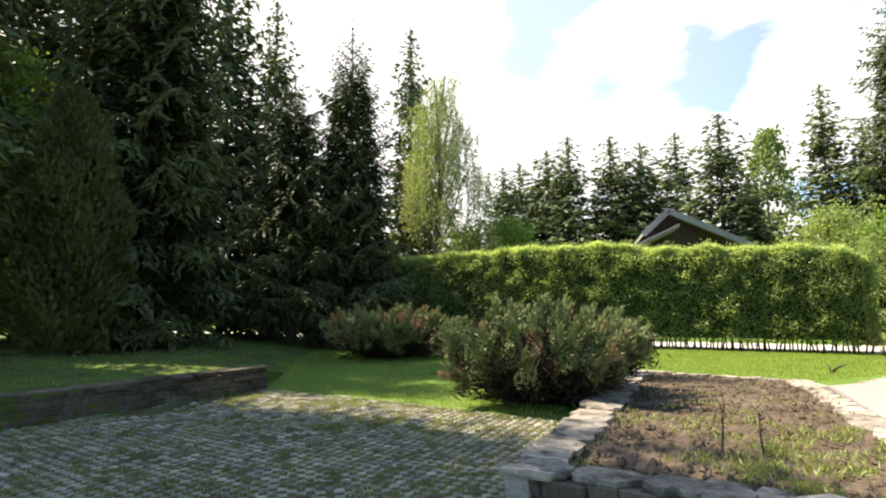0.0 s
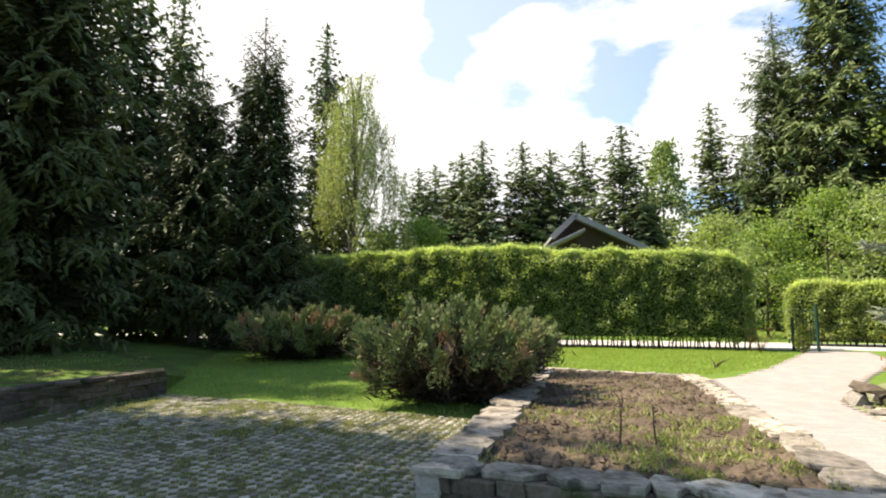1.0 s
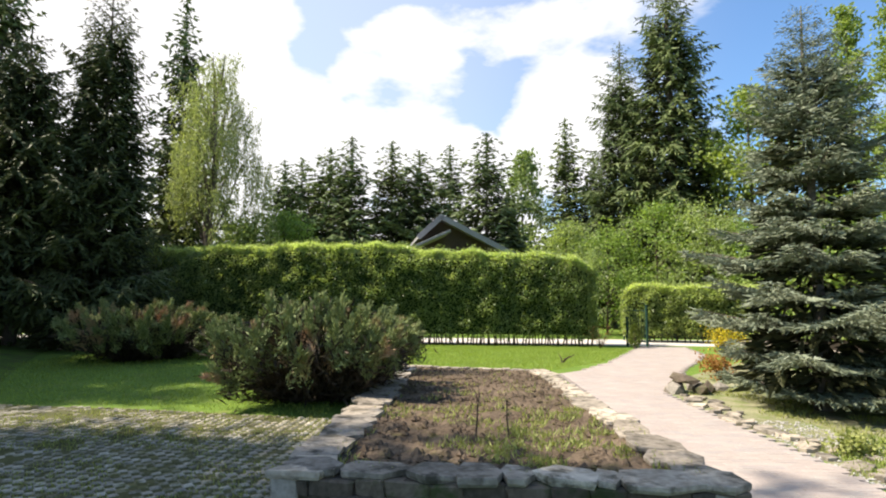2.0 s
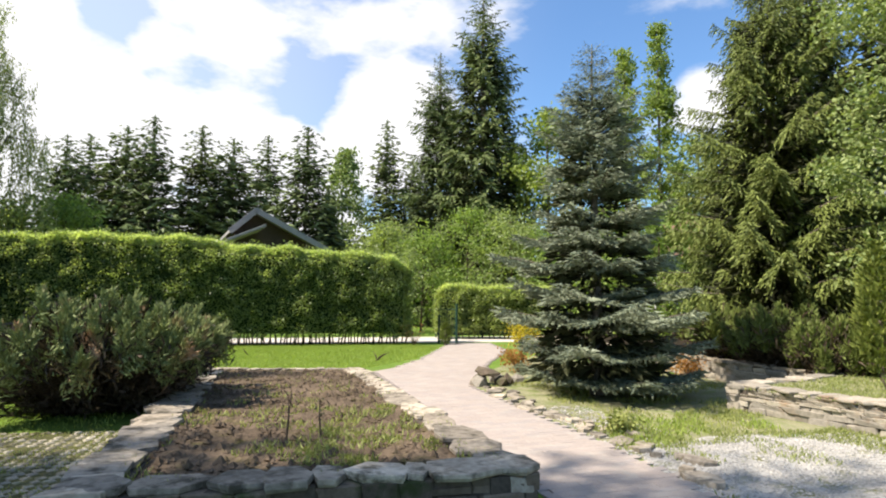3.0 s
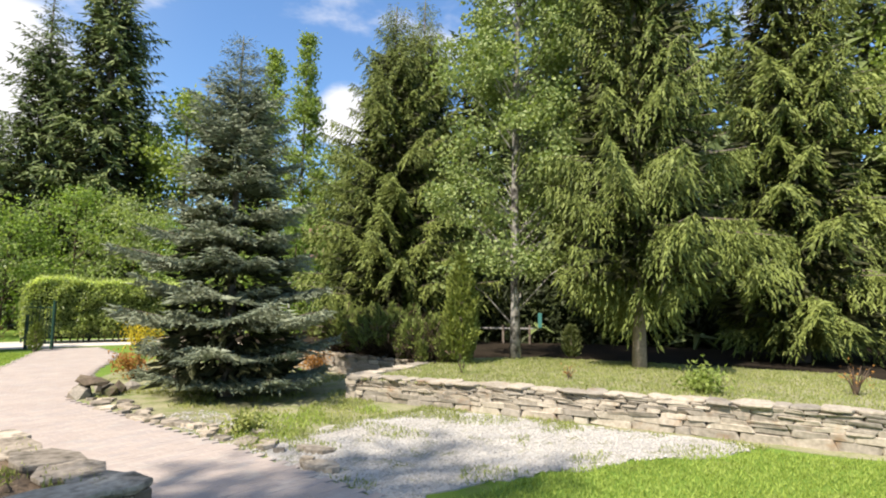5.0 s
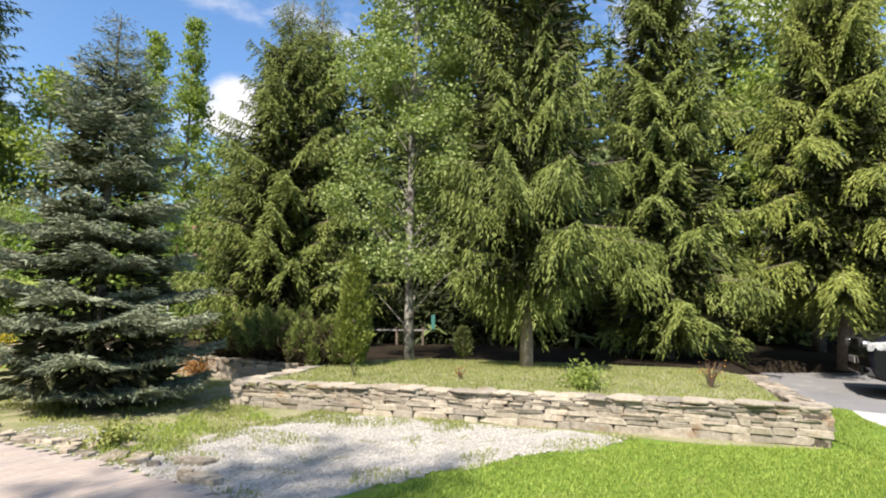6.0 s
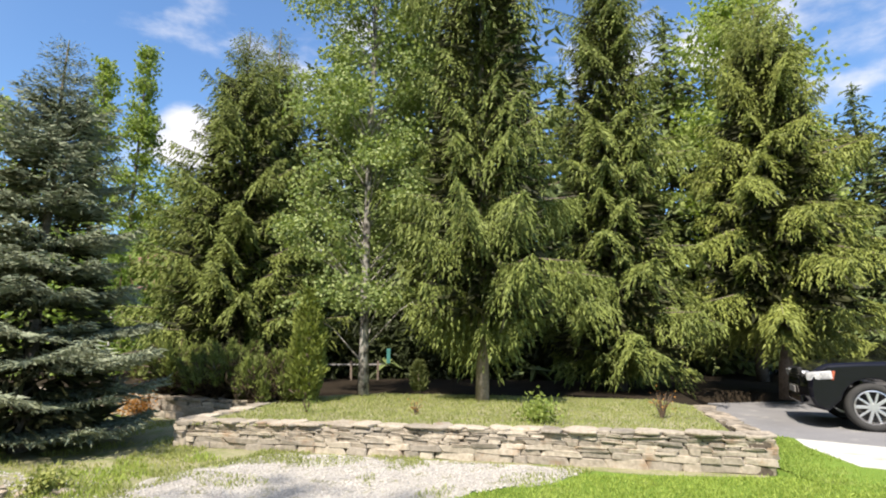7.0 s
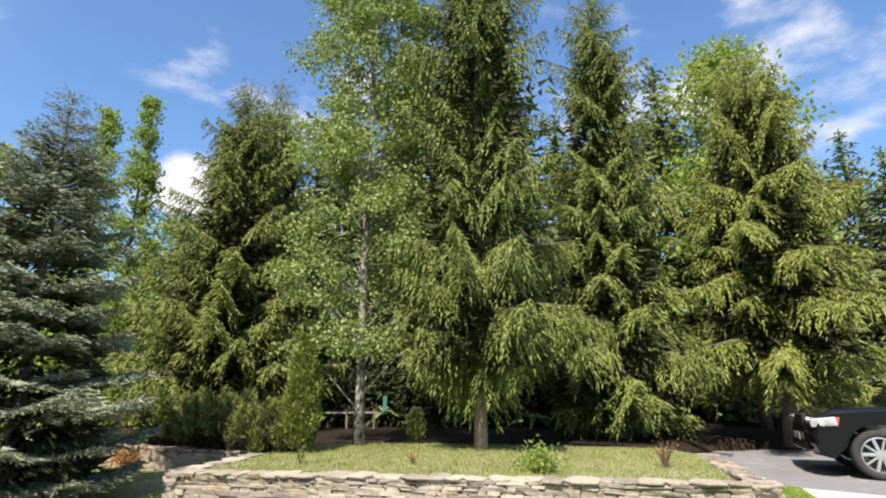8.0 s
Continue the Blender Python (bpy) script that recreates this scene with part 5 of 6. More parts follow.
# ---- gate and fence ----
def make_gate():
    gate = empty("garden_gate", Matrix.Translation((13.71, 15.19, 0)), "open green metal garden gate at the path's end", "gate")
    for x, y, h in ((0, 0, 1.42), (-0.22, 0.72, 1.0)):
        bm = bmesh.new()
        box(bm, (0.07, 0.07, h + 0.1), Matrix.Translation((x, y, h / 2 - 0.05)), 0.008)
        post = part("post", bm, M_GREENMETAL, gate)
        bm = bmesh.new()
        box(bm, (0.09, 0.09, 0.03), Matrix.Translation((x, y, h + 0.015)), 0.008)
        part("cap", bm, M_GREENMETAL, post)
    for k in range(6):
        bm = bmesh.new()
        box(bm, (0.014, 0.014, 1.1), Matrix.Translation((-0.03 - 0.028 * k, 0.1 + 0.1 * k, 0.72)))
        part("bar", bm, M_GREENMETAL, gate)
    for z in (0.2, 1.25):
        bm = bmesh.new()
        box(bm, (0.03, 0.72, 0.03), Matrix.Translation((-0.11, 0.36, z)) @ pose(0, 0, 0, 0, 0, 16))
        part("rail", bm, M_GREENMETAL, gate)
    a, b = Vector((15.6, 18.6, 0)), Vector((21.5, 13.4, 0))
    d = (b - a).normalized()
    fence = empty("green_fence", Matrix.Translation(a), "green metal panel fence behind the low hedge", "fence")
    ang = math.degrees(math.atan2(d.y, d.x))
    n = 4
    L = (b - a).length / n
    for i in range(n + 1):
        bm = bmesh.new()
        box(bm, (0.06, 0.06, 1.75), Matrix.Translation(d * (L * i) + Vector((0, 0, 0.82))) @ pose(0, 0, 0, 0, 0, ang), 0.006)
        part("post", bm, M_GREENMETAL, fence)
    for i in range(n):
        mid = d * (L * (i + 0.5))
        for k in range(16):
            bm = bmesh.new()
            box(bm, (L / 16 * 0.92, 0.012 if k % 2 else 0.03, 1.5), Matrix.Translation(mid + d * (L * ((k + 0.5) / 16 - 0.5)) + Vector((0, 0, 0.85))) @ pose(0, 0, 0, 0, 0, ang))
            part("slat", bm, M_GREENMETAL, fence)


make_gate()


def glimpsed_light_gap():
    a, b = bearing(77.3, 16.6, RAISED - 0.02), bearing(85.2, 16.7, RAISED - 0.02)
    d = (b - a).normalized()
    ang = math.degrees(math.atan2(d.y, d.x))
    # rail and posts are made up, in place of a sunlit gap behind the trunks
    fence = empty("low_fence", Matrix.Translation(a), "grey rail added for a sunlit gap among trunks, turquoise panel beside", "fence")
    run = (b - a).length
    for i in range(4):
        bm = bmesh.new()
        box(bm, (0.06, 0.05, 0.55), Matrix.Translation(d * (run * i / 3) + Vector((0, 0, 0.26))) @ pose(0, 0, 0, 0, 0, ang), 0.006)
        part("post", bm, M_BARK, fence)
    for z in (0.44,):
        bm = bmesh.new()
        box(bm, (run + 0.1, 0.025, 0.045), Matrix.Translation(d * (run / 2) + Vector((0, -0.04, z))) @ pose(0, 0, 0, 0, 0, ang), 0.004)
        part("rail", bm, M_ROOF, fence)
    bm = bmesh.new()
    box(bm, (0.11, 0.03, 0.42), Matrix.Translation(d * (run + 0.30) + Vector((0, 0, 0.68))) @ pose(0, 0, 0, 0, 0, ang), 0.006)
    part("panel", bm, M_TURQUOISE, fence, "turquoise painted panel")


glimpsed_light_gap()


# ---- car ----
def make_car():
    car = empty("off_road_car", Matrix.Translation((9.50, -9.04, 0.10)) @ pose(0, 0, 0, 0, 0, 66), "large black off-road car parked on the driveway", "car")

    def arch(cx, r, n=11):
        return [(cx + r * math.cos(t), 0.40 + r * math.sin(t)) for t in np.linspace(math.pi - 0.2, 0.2, n)]

    prof = [(-2.40, 0.36)] + arch(-1.38, 0.45) + arch(1.50, 0.45) + [(2.24, 0.30), (2.40, 0.38), (2.46, 0.52), (2.47, 0.68), (2.44, 0.84), (2.38, 0.96), (2.27, 1.035), (2.10, 1.075), (1.60, 1.115), (1.12, 1.135), (-2.42, 1.14), (-2.52, 0.98), (-2.53, 0.62)]
    bm = bmesh.new()
    rings = []
    for y, inset, drop in ((-0.98, 0.04, 0.05), (-0.93, 0.0, 0.0), (-0.5, -0.03, -0.015), (0.5, -0.03, -0.015), (0.93, 0.0, 0.0), (0.98, 0.04, 0.05)):
        ring = []
        for x, z in prof:
            k = 1 - max(0.0, inset) * (0.6 if abs(x) > 2 else 0.0) / 2.4
            zz = z - (drop if z > 0.95 else 0)
            ring.append(bm.verts.new((x * k - (0.10 * abs(y) ** 3 if x > 2.1 else 0), y, zz)))
        rings.append(ring)
    n = len(prof)
    for a, b in zip(rings, rings[1:]):
        for i in range(n):
            bm.faces.new((a[i], a[(i + 1) % n], b[(i + 1) % n], b[i]))
    bm.faces.new(rings[0])
    bm.faces.new(rings[-1][::-1])
    bmesh.ops.recalc_face_normals(bm, faces=bm.faces)
    body = part("body", bm, M_PAINT, car)
    bev = body.modifiers.new("edge", "BEVEL")
    bev.width, bev.segments, bev.limit_method, bev.angle_limit = 0.018, 2, "ANGLE", radians(32)
    bm = bmesh.new()
    rings = []
    for y0, z0, k in ((0.92, 0.0, 0.0), (0.70, 1.0, 1.0)):
        xs = [(1.16 - 0.78 * k), (-2.40 + 0.42 * k)]
        z = 1.11 + 0.70 * k
        rings.append([bm.verts.new((xs[0], -y0, z)), bm.verts.new((xs[0], y0, z)), bm.verts.new((xs[1], y0, z + 0.02)), bm.verts.new((xs[1], -y0, z + 0.02))])
    for i in range(4):
        bm.faces.new((rings[0][i], rings[0][(i + 1) % 4], rings[1][(i + 1) % 4], rings[1][i]))
    bm.faces.new(rings[1])
    bm.faces.new(rings[0][::-1])
    bmesh.ops.recalc_face_normals(bm, faces=bm.faces)
    cabin = part("cabin", bm, M_PAINT, car)
    bev = cabin.modifiers.new("edge", "BEVEL")
    bev.width, bev.segments = 0.05, 3

    def pane(name, pts, parent):
        bm = bmesh.new()
        c = [bm.verts.new(q) for q in pts]
        bm.faces.new(c)
        bmesh.ops.solidify(bm, geom=list(bm.faces), thickness=0.008)
        return part(name, bm, M_GLASS, parent, "dark tinted glass")

    pane("windscreen", [(1.135, -0.80, 1.15), (1.135, 0.80, 1.15), (0.43, 0.66, 1.76), (0.43, -0.66, 1.76)], car)
    for sgn in (-1, 1):
        side = lambda x, z: (x, sgn * (0.934 - (z - 1.11) * 0.314), z)
        pane("side_window", [side(0.80, 1.18), side(-0.28, 1.18), side(-0.28, 1.70), side(0.30, 1.70)], car)
        pane("side_window", [side(-0.38, 1.18), side(-1.35, 1.18), side(-1.35, 1.70), side(-0.38, 1.70)], car)
        pane("side_window", [side(-1.45, 1.18), side(-2.20, 1.20), side(-2.05, 1.70), side(-1.45, 1.70)], car)
        bm = bmesh.new()
        box(bm, (0.15, 0.24, 0.17), Matrix.Translation((0.86, sgn * 1.06, 1.20)), 0.03)
        part("wing_mirror", bm, M_PAINT, car)
        bm = bmesh.new()
        box(bm, (0.38, 0.40, 0.14), Matrix.Translation((2.20, sgn * 0.79, 0.875)) @ pose(0, 0, 0, 0, 6, sgn * -8), 0.025)
        lamp = part("headlight", bm, M_LAMPBODY, car, "clear headlight wrapped round the corner")
        for yy in (0.60, 0.80):
            bm = bmesh.new()
            bmesh.ops.create_cone(bm, cap_ends=True, segments=18, radius1=0.060, radius2=0.064, depth=0.05, matrix=Matrix.Translation((2.385 - 0.02 * (yy > 0.7), sgn * yy, 0.885)) @ pose(0, 0, 0, 0, 90, 0))
            part("reflector", bm, M_ALLOY, lamp, "bright round reflector")
        bm = bmesh.new()
        box(bm, (0.045, 0.05, 0.15), Matrix.Translation((2.03, sgn * 0.975, 0.885)) @ pose(0, 0, 0, 0, -14, 0), 0.012)
        part("indicator", bm, M_AMBER, lamp, "amber side indicator")
        bm = bmesh.new()
        box(bm, (0.20, 0.03, 0.07), Matrix.Translation((1.02, sgn * 0.985, 0.86)), 0.008)
        part("side_vent", bm, M_PLASTIC, car)
        bm = bmesh.new()
        box(bm, (1.86, 0.05, 0.10), Matrix.Translation((0.06, sgn * 0.97, 0.37)), 0.015)
        part("sill", bm, M_PLASTIC, car)
        for x in (-0.05, -1.15):
            bm = bmesh.new()
            box(bm, (0.20, 0.035, 0.035), Matrix.Translation((x, sgn * 0.99, 0.98)), 0.01)
            part("door_handle", bm, M_PAINT, car)
        for x in (0.98, -0.33, -1.42):
            bm = bmesh.new()
            box(bm, (0.008, 0.012, 0.66), Matrix.Translation((x, sgn * 0.977, 0.76)))
            part("door_seam", bm, M_PLASTIC, car)
    bm = bmesh.new()
    box(bm, (0.06, 1.20, 0.14), Matrix.Translation((2.43, 0, 0.45)), 0.02)
    part("bumper_insert", bm, M_PAINT, car)
    bm = bmesh.new()
    box(bm, (0.05, 0.86, 0.20), Matrix.Translation((2.395, 0, 0.885)), 0.01)
    grille = part("grille", bm, M_PLASTIC, car)
    for k in range(4):
        bm = bmesh.new()
        box(bm, (0.03, 0.84, 0.016), Matrix.Translation((2.43, 0, 0.81 + 0.05 * k)), 0.004)
        part("grille_bar", bm, M_PLASTIC, grille)
    bm = bmesh.new()
    box(bm, (0.015, 0.52, 0.11), Matrix.Translation((2.475, 0, 0.60)), 0.004)
    part("plate", bm, M_ROOF, car, "plain pale plate")

    def lathe(prof, n=36):
        vs, fs = [], []
        for i in range(n):
            t = 2 * math.pi * i / n
            vs += [(r * math.cos(t), y, r * math.sin(t)) for r, y in prof]
        k = len(prof)
        for i in range(n):
            for j in range(k):
                fs.append((i * k + j, i * k + (j + 1) % k, ((i + 1) % n) * k + (j + 1) % k, ((i + 1) % n) * k + j))
        return vs, fs

    for x in (1.50, -1.38):
        for sgn in (-1, 1):
            wheel = empty("wheel", Matrix(), "", "")
            wheel.parent = car
            wheel.matrix_basis = Matrix.Translation((x, sgn * 0.86, 0.385)) @ pose(0, 0, 0, 0, 0, 0 if sgn > 0 else 180)
            smooth(part("tyre", lathe([(0.27, -0.12), (0.35, -0.13), (0.385, -0.10), (0.385, 0.09), (0.355, 0.125), (0.28, 0.12), (0.265, 0.06)]), M_RUBBER, wheel))
            part("rim", lathe([(0.25, -0.10), (0.27, -0.10), (0.275, 0.105), (0.255, 0.11), (0.245, 0.06)]), M_ALLOY, wheel)
            bm = bmesh.new()
            bmesh.ops.create_cone(bm, cap_ends=True, segments=20, radius1=0.07, radius2=0.055, depth=0.05, matrix=Matrix.Translation((0, 0.075, 0)) @ pose(0, 0, 0, -90, 0, 0))
            part("hub", bm, M_ALLOY, wheel)
            bm = bmesh.new()
            bmesh.ops.create_cone(bm, cap_ends=True, segments=24, radius1=0.24, radius2=0.24, depth=0.02, matrix=Matrix.Translation((0, -0.04, 0)) @ pose(0, 0, 0, 90, 0, 0))
            part("brake_disc", bm, M_PLASTIC, wheel)
            for k in range(10):
                bm = bmesh.new()
                box(bm, (0.21, 0.03, 0.034 if k % 2 else 0.05), pose(0, 0, 0, 0, 36 * k, 0) @ Matrix.Translation((0.155, 0.08, 0)), 0.006)
                part("spoke", bm, M_ALLOY, wheel)


make_car()


# ---- rocks and small plants ----
def rock(place, size, material, seed, label, group=""):
    rng = random.Random(seed)
    bm = bmesh.new()
    bmesh.ops.create_icosphere(bm, subdivisions=1, radius=0.5)
    for v in bm.verts:
        k = 1 + 0.45 * noise.noise(v.co * 2.6 + Vector((seed * 3.1, 0, 0))) + rng.uniform(-0.13, 0.13)
        v.co = Vector((v.co.x * k, v.co.y * k, max(-0.28, v.co.z * k)))
    ob = part("rock", bm, material)
    ob.matrix_world = Matrix.Translation(place) @ pose(0, 0, 0, rng.uniform(-10, 10), rng.uniform(-10, 10), rng.uniform(0, 360)) @ Matrix.Diagonal((*size, 1))
    return tagged(ob, label, "rock", group)


for i, (x, y, z, w, h) in enumerate([(7.22, 7.42, 0.09, 0.50, 0.34), (7.55, 7.18, 0.08, 0.42, 0.32), (7.42, 7.60, 0.10, 0.40, 0.34), (7.85, 7.55, 0.08, 0.48, 0.30), (7.40, 7.35, 0.30, 0.62, 0.16), (7.78, 7.22, 0.08, 0.36, 0.30), (8.1, 7.3, 0.07, 0.4, 0.26)]):
    rock((x, y, z * 0.8), (w * 0.85, w * 0.7, h * 0.78), M_DARKSTONE if i % 3 else M_STONE, 200 + i, "rough brown rock piled at the path's edge", "rock pile")
edge_line = [(7.0, 7.22), (6.55, 6.3), (6.12, 5.3), (5.75, 4.4), (5.45, 3.55), (5.20, 3.05), (4.75, 2.15)]
rng_edge = random.Random(9)
k = 0
for (x0, y0), (x1, y1) in zip(edge_line, edge_line[1:]):
    m = max(2, int(math.hypot(x1 - x0, y1 - y0) / 0.15))
    for j in range(m):
        t = (j + rng_edge.uniform(0.2, 0.8)) / m
        off = rng_edge.uniform(0.02, 0.42)
        w = rng_edge.uniform(0.10, 0.30)
        flat = stone(None, Matrix.Translation((x0 + (x1 - x0) * t + off, y0 + (y1 - y0) * t - off * 0.35, 0.018)) @ pose(0, 0, 0, rng_edge.uniform(-6, 6), rng_edge.uniform(-6, 6), rng_edge.uniform(0, 360)) @ Matrix.Diagonal((w, w * rng_edge.uniform(0.6, 0.9), rng_edge.uniform(0.05, 0.08), 1)), M_SLAB, rng_edge, "flat_stone")
        tagged(flat, "small flat pale stone edging the path", "stone", "path edging stones")
        k += 1


def twig_plant(name, label, place, h, stems, seed, material=M_TWIG, leaves=None, leaf=0.05, count=0, spread=0.3, thick=0.009):
    rng = np.random.default_rng(seed)
    plant = empty(name, Matrix.Translation(place), label, "plant")
    ends = []
    for s in range(stems):
        a = rng.uniform(0, 6.3)
        q = spread * rng.uniform(0.2, 1.0)
        end = np.array([math.cos(a) * q, math.sin(a) * q, h * rng.uniform(0.6, 1.0)])
        mid = end * np.array([0.35, 0.35, 0.5]) + rng.normal(scale=0.03 * h, size=3) * np.array([1, 1, 0])
        part("stem", tube([(0, 0, -0.03), tuple(mid), tuple(end)], [thick, thick * 0.8, thick * 0.35], 5), material, plant)
        ends.append((mid, end))
    if leaves and count:
        pick = rng.integers(0, len(ends), count)
        f = rng.uniform(0.2, 1.05, count)[:, None]
        base = np.array([ends[i][0] for i in pick]) * (1 - f) + np.array([ends[i][1] for i in pick]) * f + rng.normal(scale=0.22 * spread + 0.01, size=(count, 3))
        base[:, 2] = np.abs(base[:, 2])
        along = unit(rng.normal(size=(count, 3)) + [0, 0, 0.3])
        part("foliage", quads(blades(base, along, leaf * rng.uniform(0.7, 1.3, count), leaf * 0.6, rng, 0.12)), leaves, plant)
    return plant


twig_plant("dry_stalk", "dark dry stalk with a curled seed head", (2.68, 4.85, 0.19), 0.55, 1, 301, leaves=M_INNER, leaf=0.035, count=22, spread=0.08, thick=0.011)
twig_plant("dry_stalk", "thin dry stalk on the flower bed", (2.38, 4.98, 0.18), 0.45, 2, 302, spread=0.10)
twig_plant("dry_stalk", "thin dry stalk on the flower bed soil", (3.45, 7.1, 0.13), 0.38, 2, 303, spread=0.16)
twig_plant("leafy_plant", "fresh green leafy plant on the terrace", (8.15, -1.64, 0.375), 0.30, 9, 304, M_TWIG, M_MAPLE, 0.075, 420, 0.36)
twig_plant("rose_bush", "bare reddish twiggy bush on the terrace", (8.33, -3.42, 0.41), 0.38, 22, 305, M_TWIG, M_ORANGE, 0.035, 60, 0.20)
twig_plant("rose_bush", "small twiggy bush on the terrace", (9.0, 0.15, 0.385), 0.22, 8, 306, M_TWIG, M_ORANGE, 0.035, 40, 0.16)
twig_plant("rose_bush", "small twiggy bush on dry grass", (9.3, 1.9, 0.37), 0.2, 8, 307, M_TWIG, M_BUSH, 0.035, 60, 0.16)
twig_plant("bare_bush", "pinkish bare bush below the hedge end", (12.1, 15.6, 0), 0.75, 16, 308, M_TWIG, M_ORANGE, 0.04, 120, 0.55)
twig_plant("yellow_shrub", "yellow leafed shrub behind the blue spruce", (10.95, 9.65, 0), 0.95, 14, 309, M_TWIG, M_YELLOW, 0.06, 900, 0.42)
twig_plant("rusty_shrub", "rusty red low shrub among the rocks", (9.3, 8.3, 0), 0.45, 14, 310, M_TWIG, M_ORANGE, 0.06, 700, 0.40)
twig_plant("rusty_shrub", "rusty shrub by the low wall", (11.5, 5.6, 0), 0.35, 12, 311, M_TWIG, M_ORANGE, 0.06, 600, 0.38)
twig_plant("yellow_shrub", "small yellow shrub under the spruce", (10.0, 6.0, 0), 0.55, 10, 312, M_TWIG, M_YELLOW, 0.06, 350, 0.22)
twig_plant("low_shrub", "low olive green tuft beside the path", (5.95, 3.75, 0), 0.15, 14, 313, M_TWIG, M_DRYBLADE, 0.06, 420, 0.26)
twig_plant("fallen_twig", "dark bent twig lying on the lawn", (8.2, 12.1, 0.02), 0.22, 4, 314, M_TWIG, spread=0.40, thick=0.022)
column_thuja("young_thuja", "small young conifer by the gate", (13.1, 15.1, 0), 0.75, 0.17, M_THUJA, 315, 900, 0.08)
column_thuja("young_thuja", "small dull green conifer beside the birch", (11.9, 0.15, RAISED), 0.60, 0.15, M_DARKFIR, 316, 700, 0.11)


# ---- grass, gravel and litter ----
def grass(name, label, poly, n, h, seed, material, z=0.0, clump=None):
    rng = np.random.default_rng(seed)
    q = scatter(poly, n, rng)
    if clump is not None:
        keep = np.array([noise.noise((x * 1.3, y * 1.3, seed)) for x, y in q]) > clump
        q = q[keep]
    zz = z(q[:, 0], q[:, 1]) if callable(z) else np.full(len(q), z)
    base = np.stack([q[:, 0], q[:, 1], zz], 1)
    along = unit(rng.normal(size=base.shape) * 0.42 + [0, 0, 1.0])
    tagged(part(name, quads(blades(base, along, h * rng.uniform(0.5, 1.3, len(q)), 0.011, rng, 0.12)), material), label, "grass", kind="stuff")


grass("lawn_grass", "short bright lawn grass in sun", [(4.1, 1.1), (5.28, 0.30), (5.95, -0.58), (6.67, -1.78), (6.55, -4.2), (6.45, -5.0), (4.2, -6.5), (2.5, -1.0), (3.4, -0.2)], 34000, 0.055, 401, M_BLADE)
grass("lawn_grass", "bright lawn strip below the hedge", [(6.75, 10.7), (9.2, 11.8), (12.4, 14.5), (12.2, 16.3), (4.5, 20.0), (2.5, 17.0), (3.9, 12.8)], 42000, 0.06, 402, M_BLADE)
grass("lawn_grass", "shaded lawn round the junipers", [(-3.2, 10.6), (-0.2, 8.8), (1.4, 7.6), (3.9, 12.6), (2.5, 17.0), (-3.0, 20.0), (-5, 15)], 20000, 0.06, 403, M_BLADE)
grass("lawn_grass", "lawn strip between stone edging and driveway", [(6.5, -4.05), (8.9, -4.7), (8.9, -5.12), (8.55, -5.42), (7.9, -5.17), (6.6, -5.0), (4.3, -7.8), (3.4, -7.2)], 11000, 0.06, 411, M_BLADE, lambda x, y: 0.02 + 0.08 * np.clip((x - 6.0) / 1.5, 0, 1))
grass("weeds", "weeds and grass creeping over the gravel", [(5.1, 3.3), (5.9, 3.7), (8.4, 3.5), (7.9, 1.0), (6.95, -2.0), (6.75, -1.9), (7.35, 1.2), (7.2, 2.3), (6.2, 2.75)], 11000, 0.06, 412, M_DRYBLADE, 0.005, 0.0)
grass("thin_grass", "thin dry grass on the terrace", [(8.3, 3.3), (6.95, -3.7), (9.7, -4.5), (10.8, -4.3), (11.5, -1.5), (11.9, 0.9), (10.4, 2.7)], 26000, 0.05, 404, M_DRYBLADE, lambda x, y: terrace_top(x, y) - 0.01)
grass("thin_grass", "patchy dry grass by the blue spruce", [(5.45, 3.41), (6.2, 5.1), (7.2, 7.1), (9.0, 8.6), (11.2, 5.5), (10.2, 3.2), (8.3, 3.3), (7.4, 2.6), (6.3, 3.0)], 16000, 0.06, 405, M_DRYBLADE, 0.0, -0.05)
grass("weeds", "green weeds on the gravel's edge", [(5.3, 3.2), (6.1, 4.6), (8.3, 3.4), (7.5, 2.5), (6.2, 2.8)], 3600, 0.08, 406, M_BLADE, 0.0, 0.08)
grass("weeds", "weeds thinly spread on the gravel", GRAVEL, 9000, 0.05, 407, M_DRYBLADE, 0.01, 0.16)
grass("joint_grass", "grass growing between the turf stones", TURF, 42000, 0.040, 408, M_DRYBLADE, 0.0, -0.12)
grass("terrace_grass", "shaded grass on the side terrace", [(-9.5, 1.2), (-3.7, 10.2), (-4.6, 14), (-16, 17), (-14, 4)], 15000, 0.06, 409, M_DRYBLADE, 0.39, -0.05)


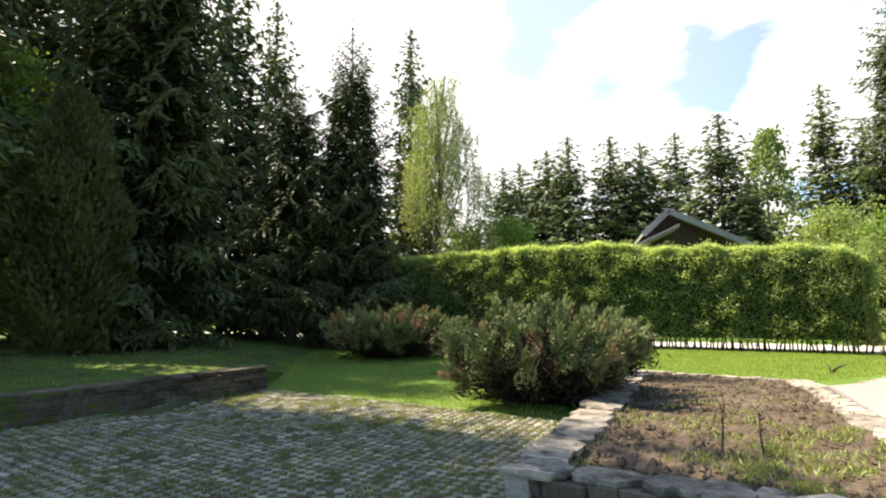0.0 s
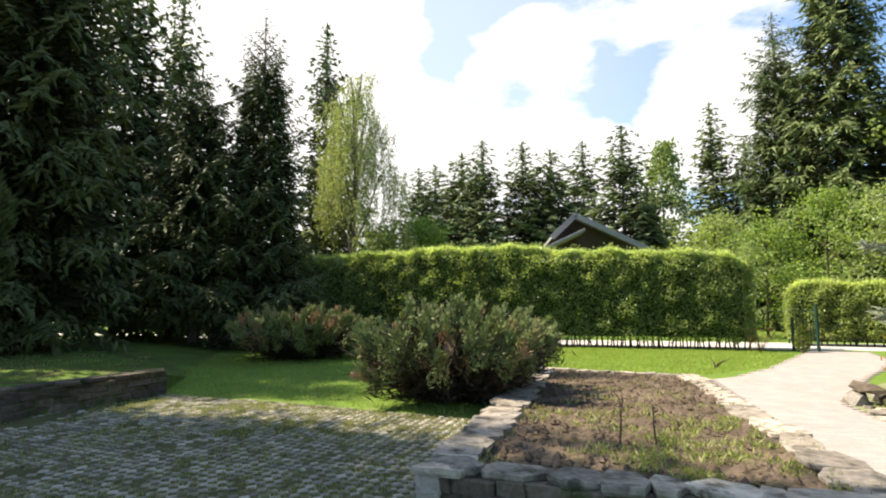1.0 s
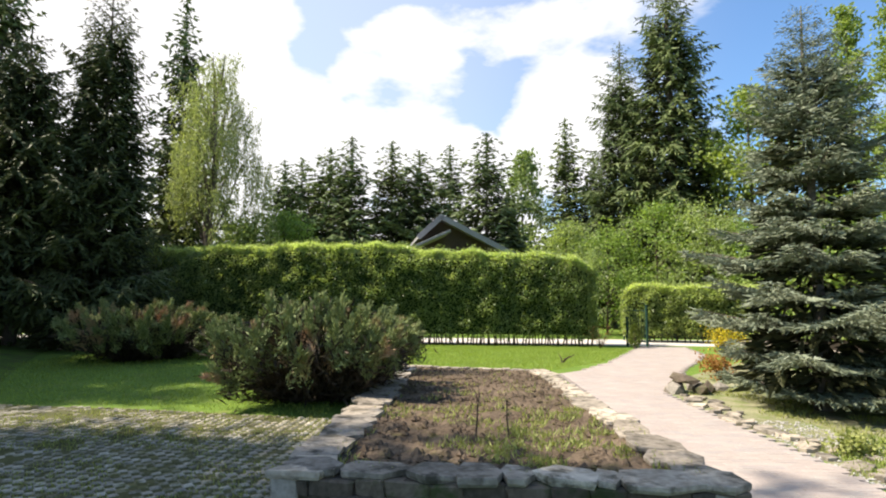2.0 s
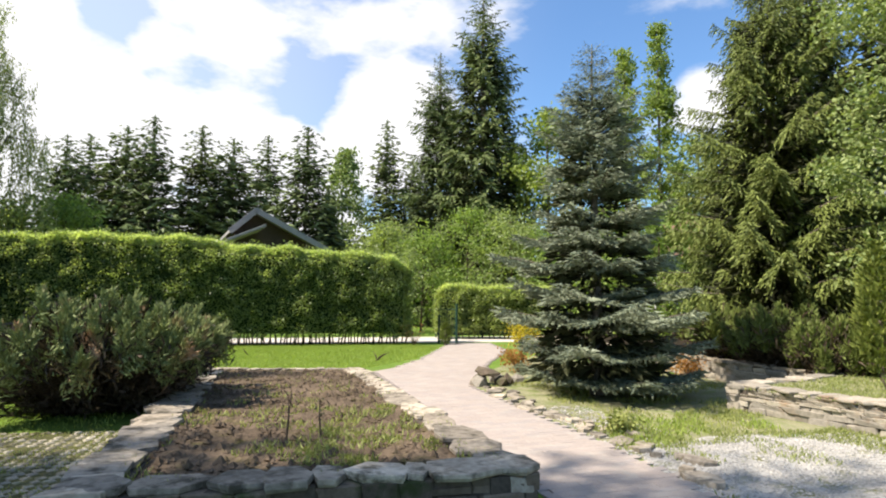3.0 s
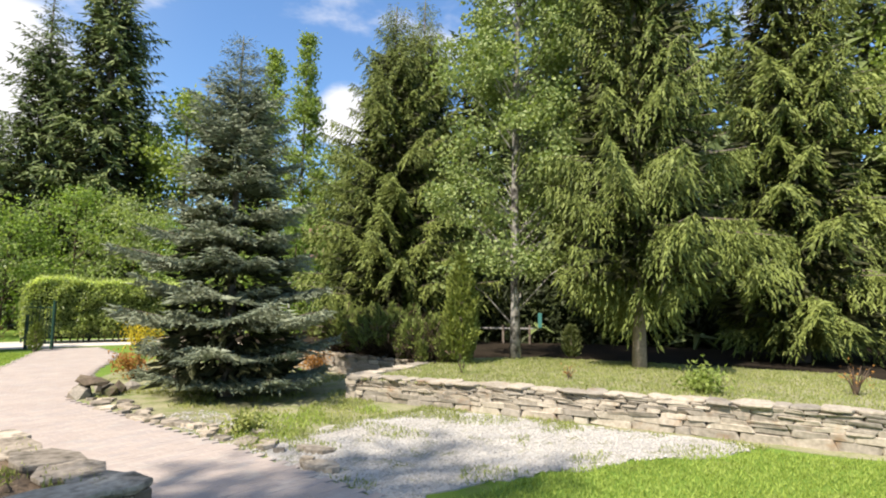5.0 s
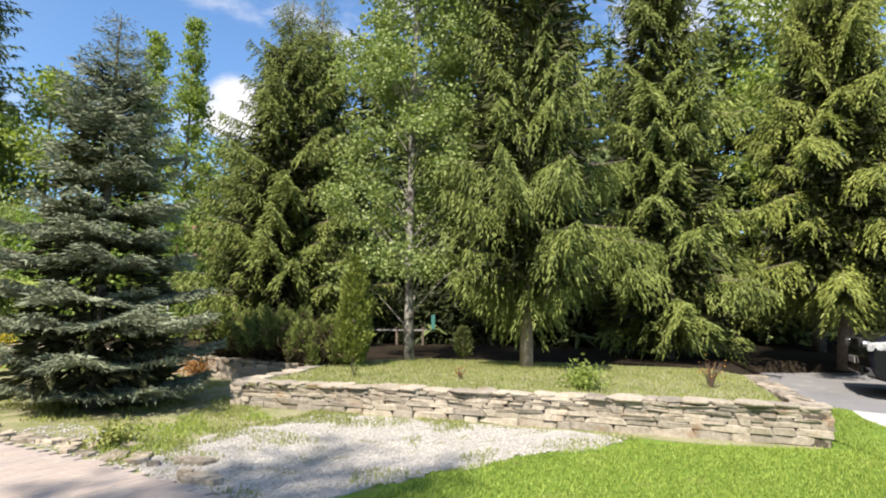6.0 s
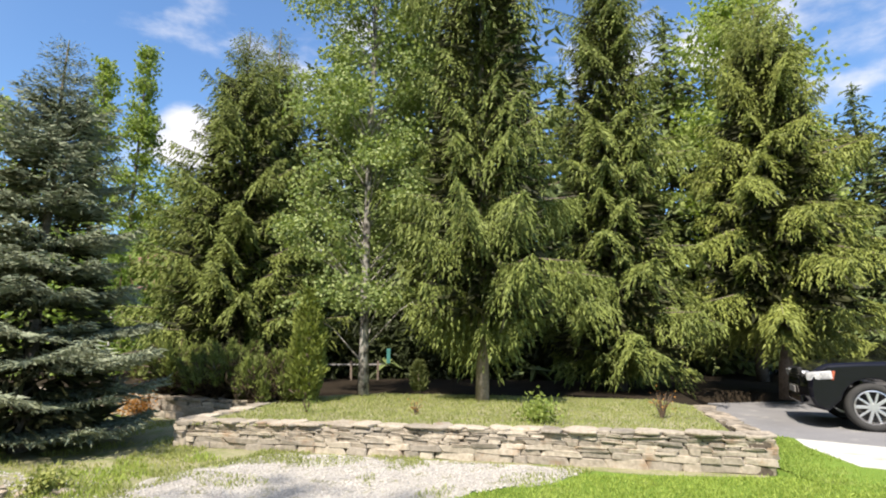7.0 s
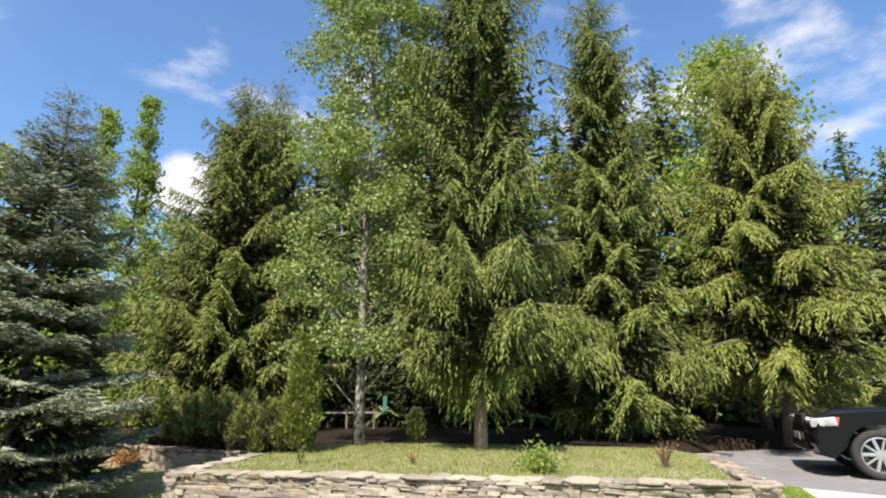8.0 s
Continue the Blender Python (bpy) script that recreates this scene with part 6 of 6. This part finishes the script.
def pebbles():
    rng = np.random.default_rng(410)
    q = scatter(GRAVEL, 9000, rng)
    extra = scatter([(5.05, 2.97), (5.5, 4.0), (6.4, 5.4), (6.9, 5.0), (6.4, 3.4), (5.74, 3.1)], 900, rng)
    q = np.concatenate([q, extra])
    corner = np.array([(1, 0, 0), (0, 1, 0), (-1, 0, 0), (0, -1, 0), (0, 0, 0.7), (0, 0, -0.5)])
    size = rng.uniform(0.006, 0.022, len(q))
    turn = rng.uniform(0, 6.3, len(q))
    cs, sn = np.cos(turn), np.sin(turn)
    c = corner[None] * rng.uniform(0.6, 1.25, (len(q), 6, 1)) * size[:, None, None]
    x = c[..., 0] * cs[:, None] - c[..., 1] * sn[:, None] + q[:, :1]
    y = c[..., 0] * sn[:, None] + c[..., 1] * cs[:, None] + q[:, 1:]
    v = np.stack([x, y, c[..., 2] + 0.016], -1).reshape(-1, 3)
    f = np.array([(0, 1, 4), (1, 2, 4), (2, 3, 4), (3, 0, 4), (1, 0, 5), (2, 1, 5), (3, 2, 5), (0, 3, 5)])
    faces = (f[None] + 6 * np.arange(len(q))[:, None, None]).reshape(-1, 3)
    tagged(part("gravel_pebbles", (v.tolist(), faces.tolist()), M_PEBBLE), "loose bleached limestone pebbles", "gravel", kind="stuff")


pebbles()


# ---- paving, piece by piece ----
def piece_mesh(name, w, d, h, material, rim):
    bm = bmesh.new()
    low = [bm.verts.new((sx * w / 2, sy * d / 2, -0.03)) for sx, sy in ((-1, -1), (1, -1), (1, 1), (-1, 1))]
    mid = [bm.verts.new((sx * w / 2, sy * d / 2, h - rim)) for sx, sy in ((-1, -1), (1, -1), (1, 1), (-1, 1))]
    top = [bm.verts.new((sx * (w / 2 - rim), sy * (d / 2 - rim), h)) for sx, sy in ((-1, -1), (1, -1), (1, 1), (-1, 1))]
    bm.faces.new(top)
    for a, b in ((low, mid), (mid, top)):
        for i in range(4):
            bm.faces.new((a[i], a[(i + 1) % 4], b[(i + 1) % 4], b[i]))
    me = bpy.data.meshes.new(name)
    bm.to_mesh(me)
    bm.free()
    me.materials.append(material)
    return me


def lay(name, owner, me, poses, near, limit, label, category):
    """Pieces on one shared mesh: those in the near stretch are parts, the rest one joined sheet."""
    picked = sorted(poses, key=near)
    first, rest = picked[:limit], picked[limit:]
    for m in first:
        ob = new(name, me)
        ob.parent = owner
        ob.matrix_basis = m
    vs = [Vector(v.co) for v in me.vertices]
    fs = [tuple(q.vertices) for q in me.polygons]
    V, F = [], []
    for m in rest:
        o = len(V)
        V.extend(tuple(m @ v) for v in vs)
        F.extend(tuple(i + o for i in q) for q in fs)
    joined_rest = part(name + "_field", (V, F), me.materials[0], owner)
    tagged(joined_rest, label, kind="stuff")


def lay_path():
    rng = random.Random(77)
    me = piece_mesh("paver", 0.1975, 0.0975, 0.022, M_PAVER, 0.003)
    ang = 66.0
    c, s = math.cos(radians(ang)), math.sin(radians(ang))
    poses = []
    for j in range(-60, 190):
        for i in range(-60, 110):
            u, v = (i + 0.5 * (j % 2)) * 0.2, j * 0.1
            x, y = 3.4 + v * c - u * s, 2.6 + v * s + u * c
            if bool(inside(PATH, x, y)):
                poses.append(Matrix.Translation((x, y, rng.uniform(-0.0015, 0.0015))) @ pose(0, 0, 0, rng.uniform(-0.5, 0.5), rng.uniform(-0.5, 0.5), ang + 90 + rng.uniform(-0.8, 0.8)))
    lay("paver", bpy.data.objects["path_bed"], me, poses, lambda m: (m.translation - Vector((4.3, 3.4, 0))).length, 300, "pinkish pavers of the garden path", "paving")


def lay_turf():
    rng = random.Random(78)
    me = piece_mesh("turf_stone", 0.088, 0.070, 0.018, M_STUD, 0.012)
    poses = []
    ang = 14.0
    c, s = math.cos(radians(ang)), math.sin(radians(ang))
    for j in range(-90, 90):
        for i in range(-70, 70):
            u, v = (i + 0.5 * (j % 2)) * 0.150, j * 0.085
            x, y = -2.0 + u * c - v * s, 5.0 + u * s + v * c
            if bool(inside(TURF, x, y)):
                if noise.noise((x * 0.9, y * 0.9, 2)) * 0.5 + noise.noise((x * 4, y * 4, 8)) * 0.5 + max(0, y - 6.0) * 0.10 > 0.36:
                    continue
                poses.append(Matrix.Translation((x, y, rng.uniform(-0.006, 0.003))) @ pose(0, 0, 0, rng.uniform(-2, 2), rng.uniform(-2, 2), ang + rng.uniform(-3, 3)))
    lay("turf_stone", bpy.data.objects["turf_bed"], me, poses, lambda m: (m.translation - Vector((-0.6, 4.6, 0))).length, 300, "concrete turf stones with grass between", "paving")


lay_path()
lay_turf()
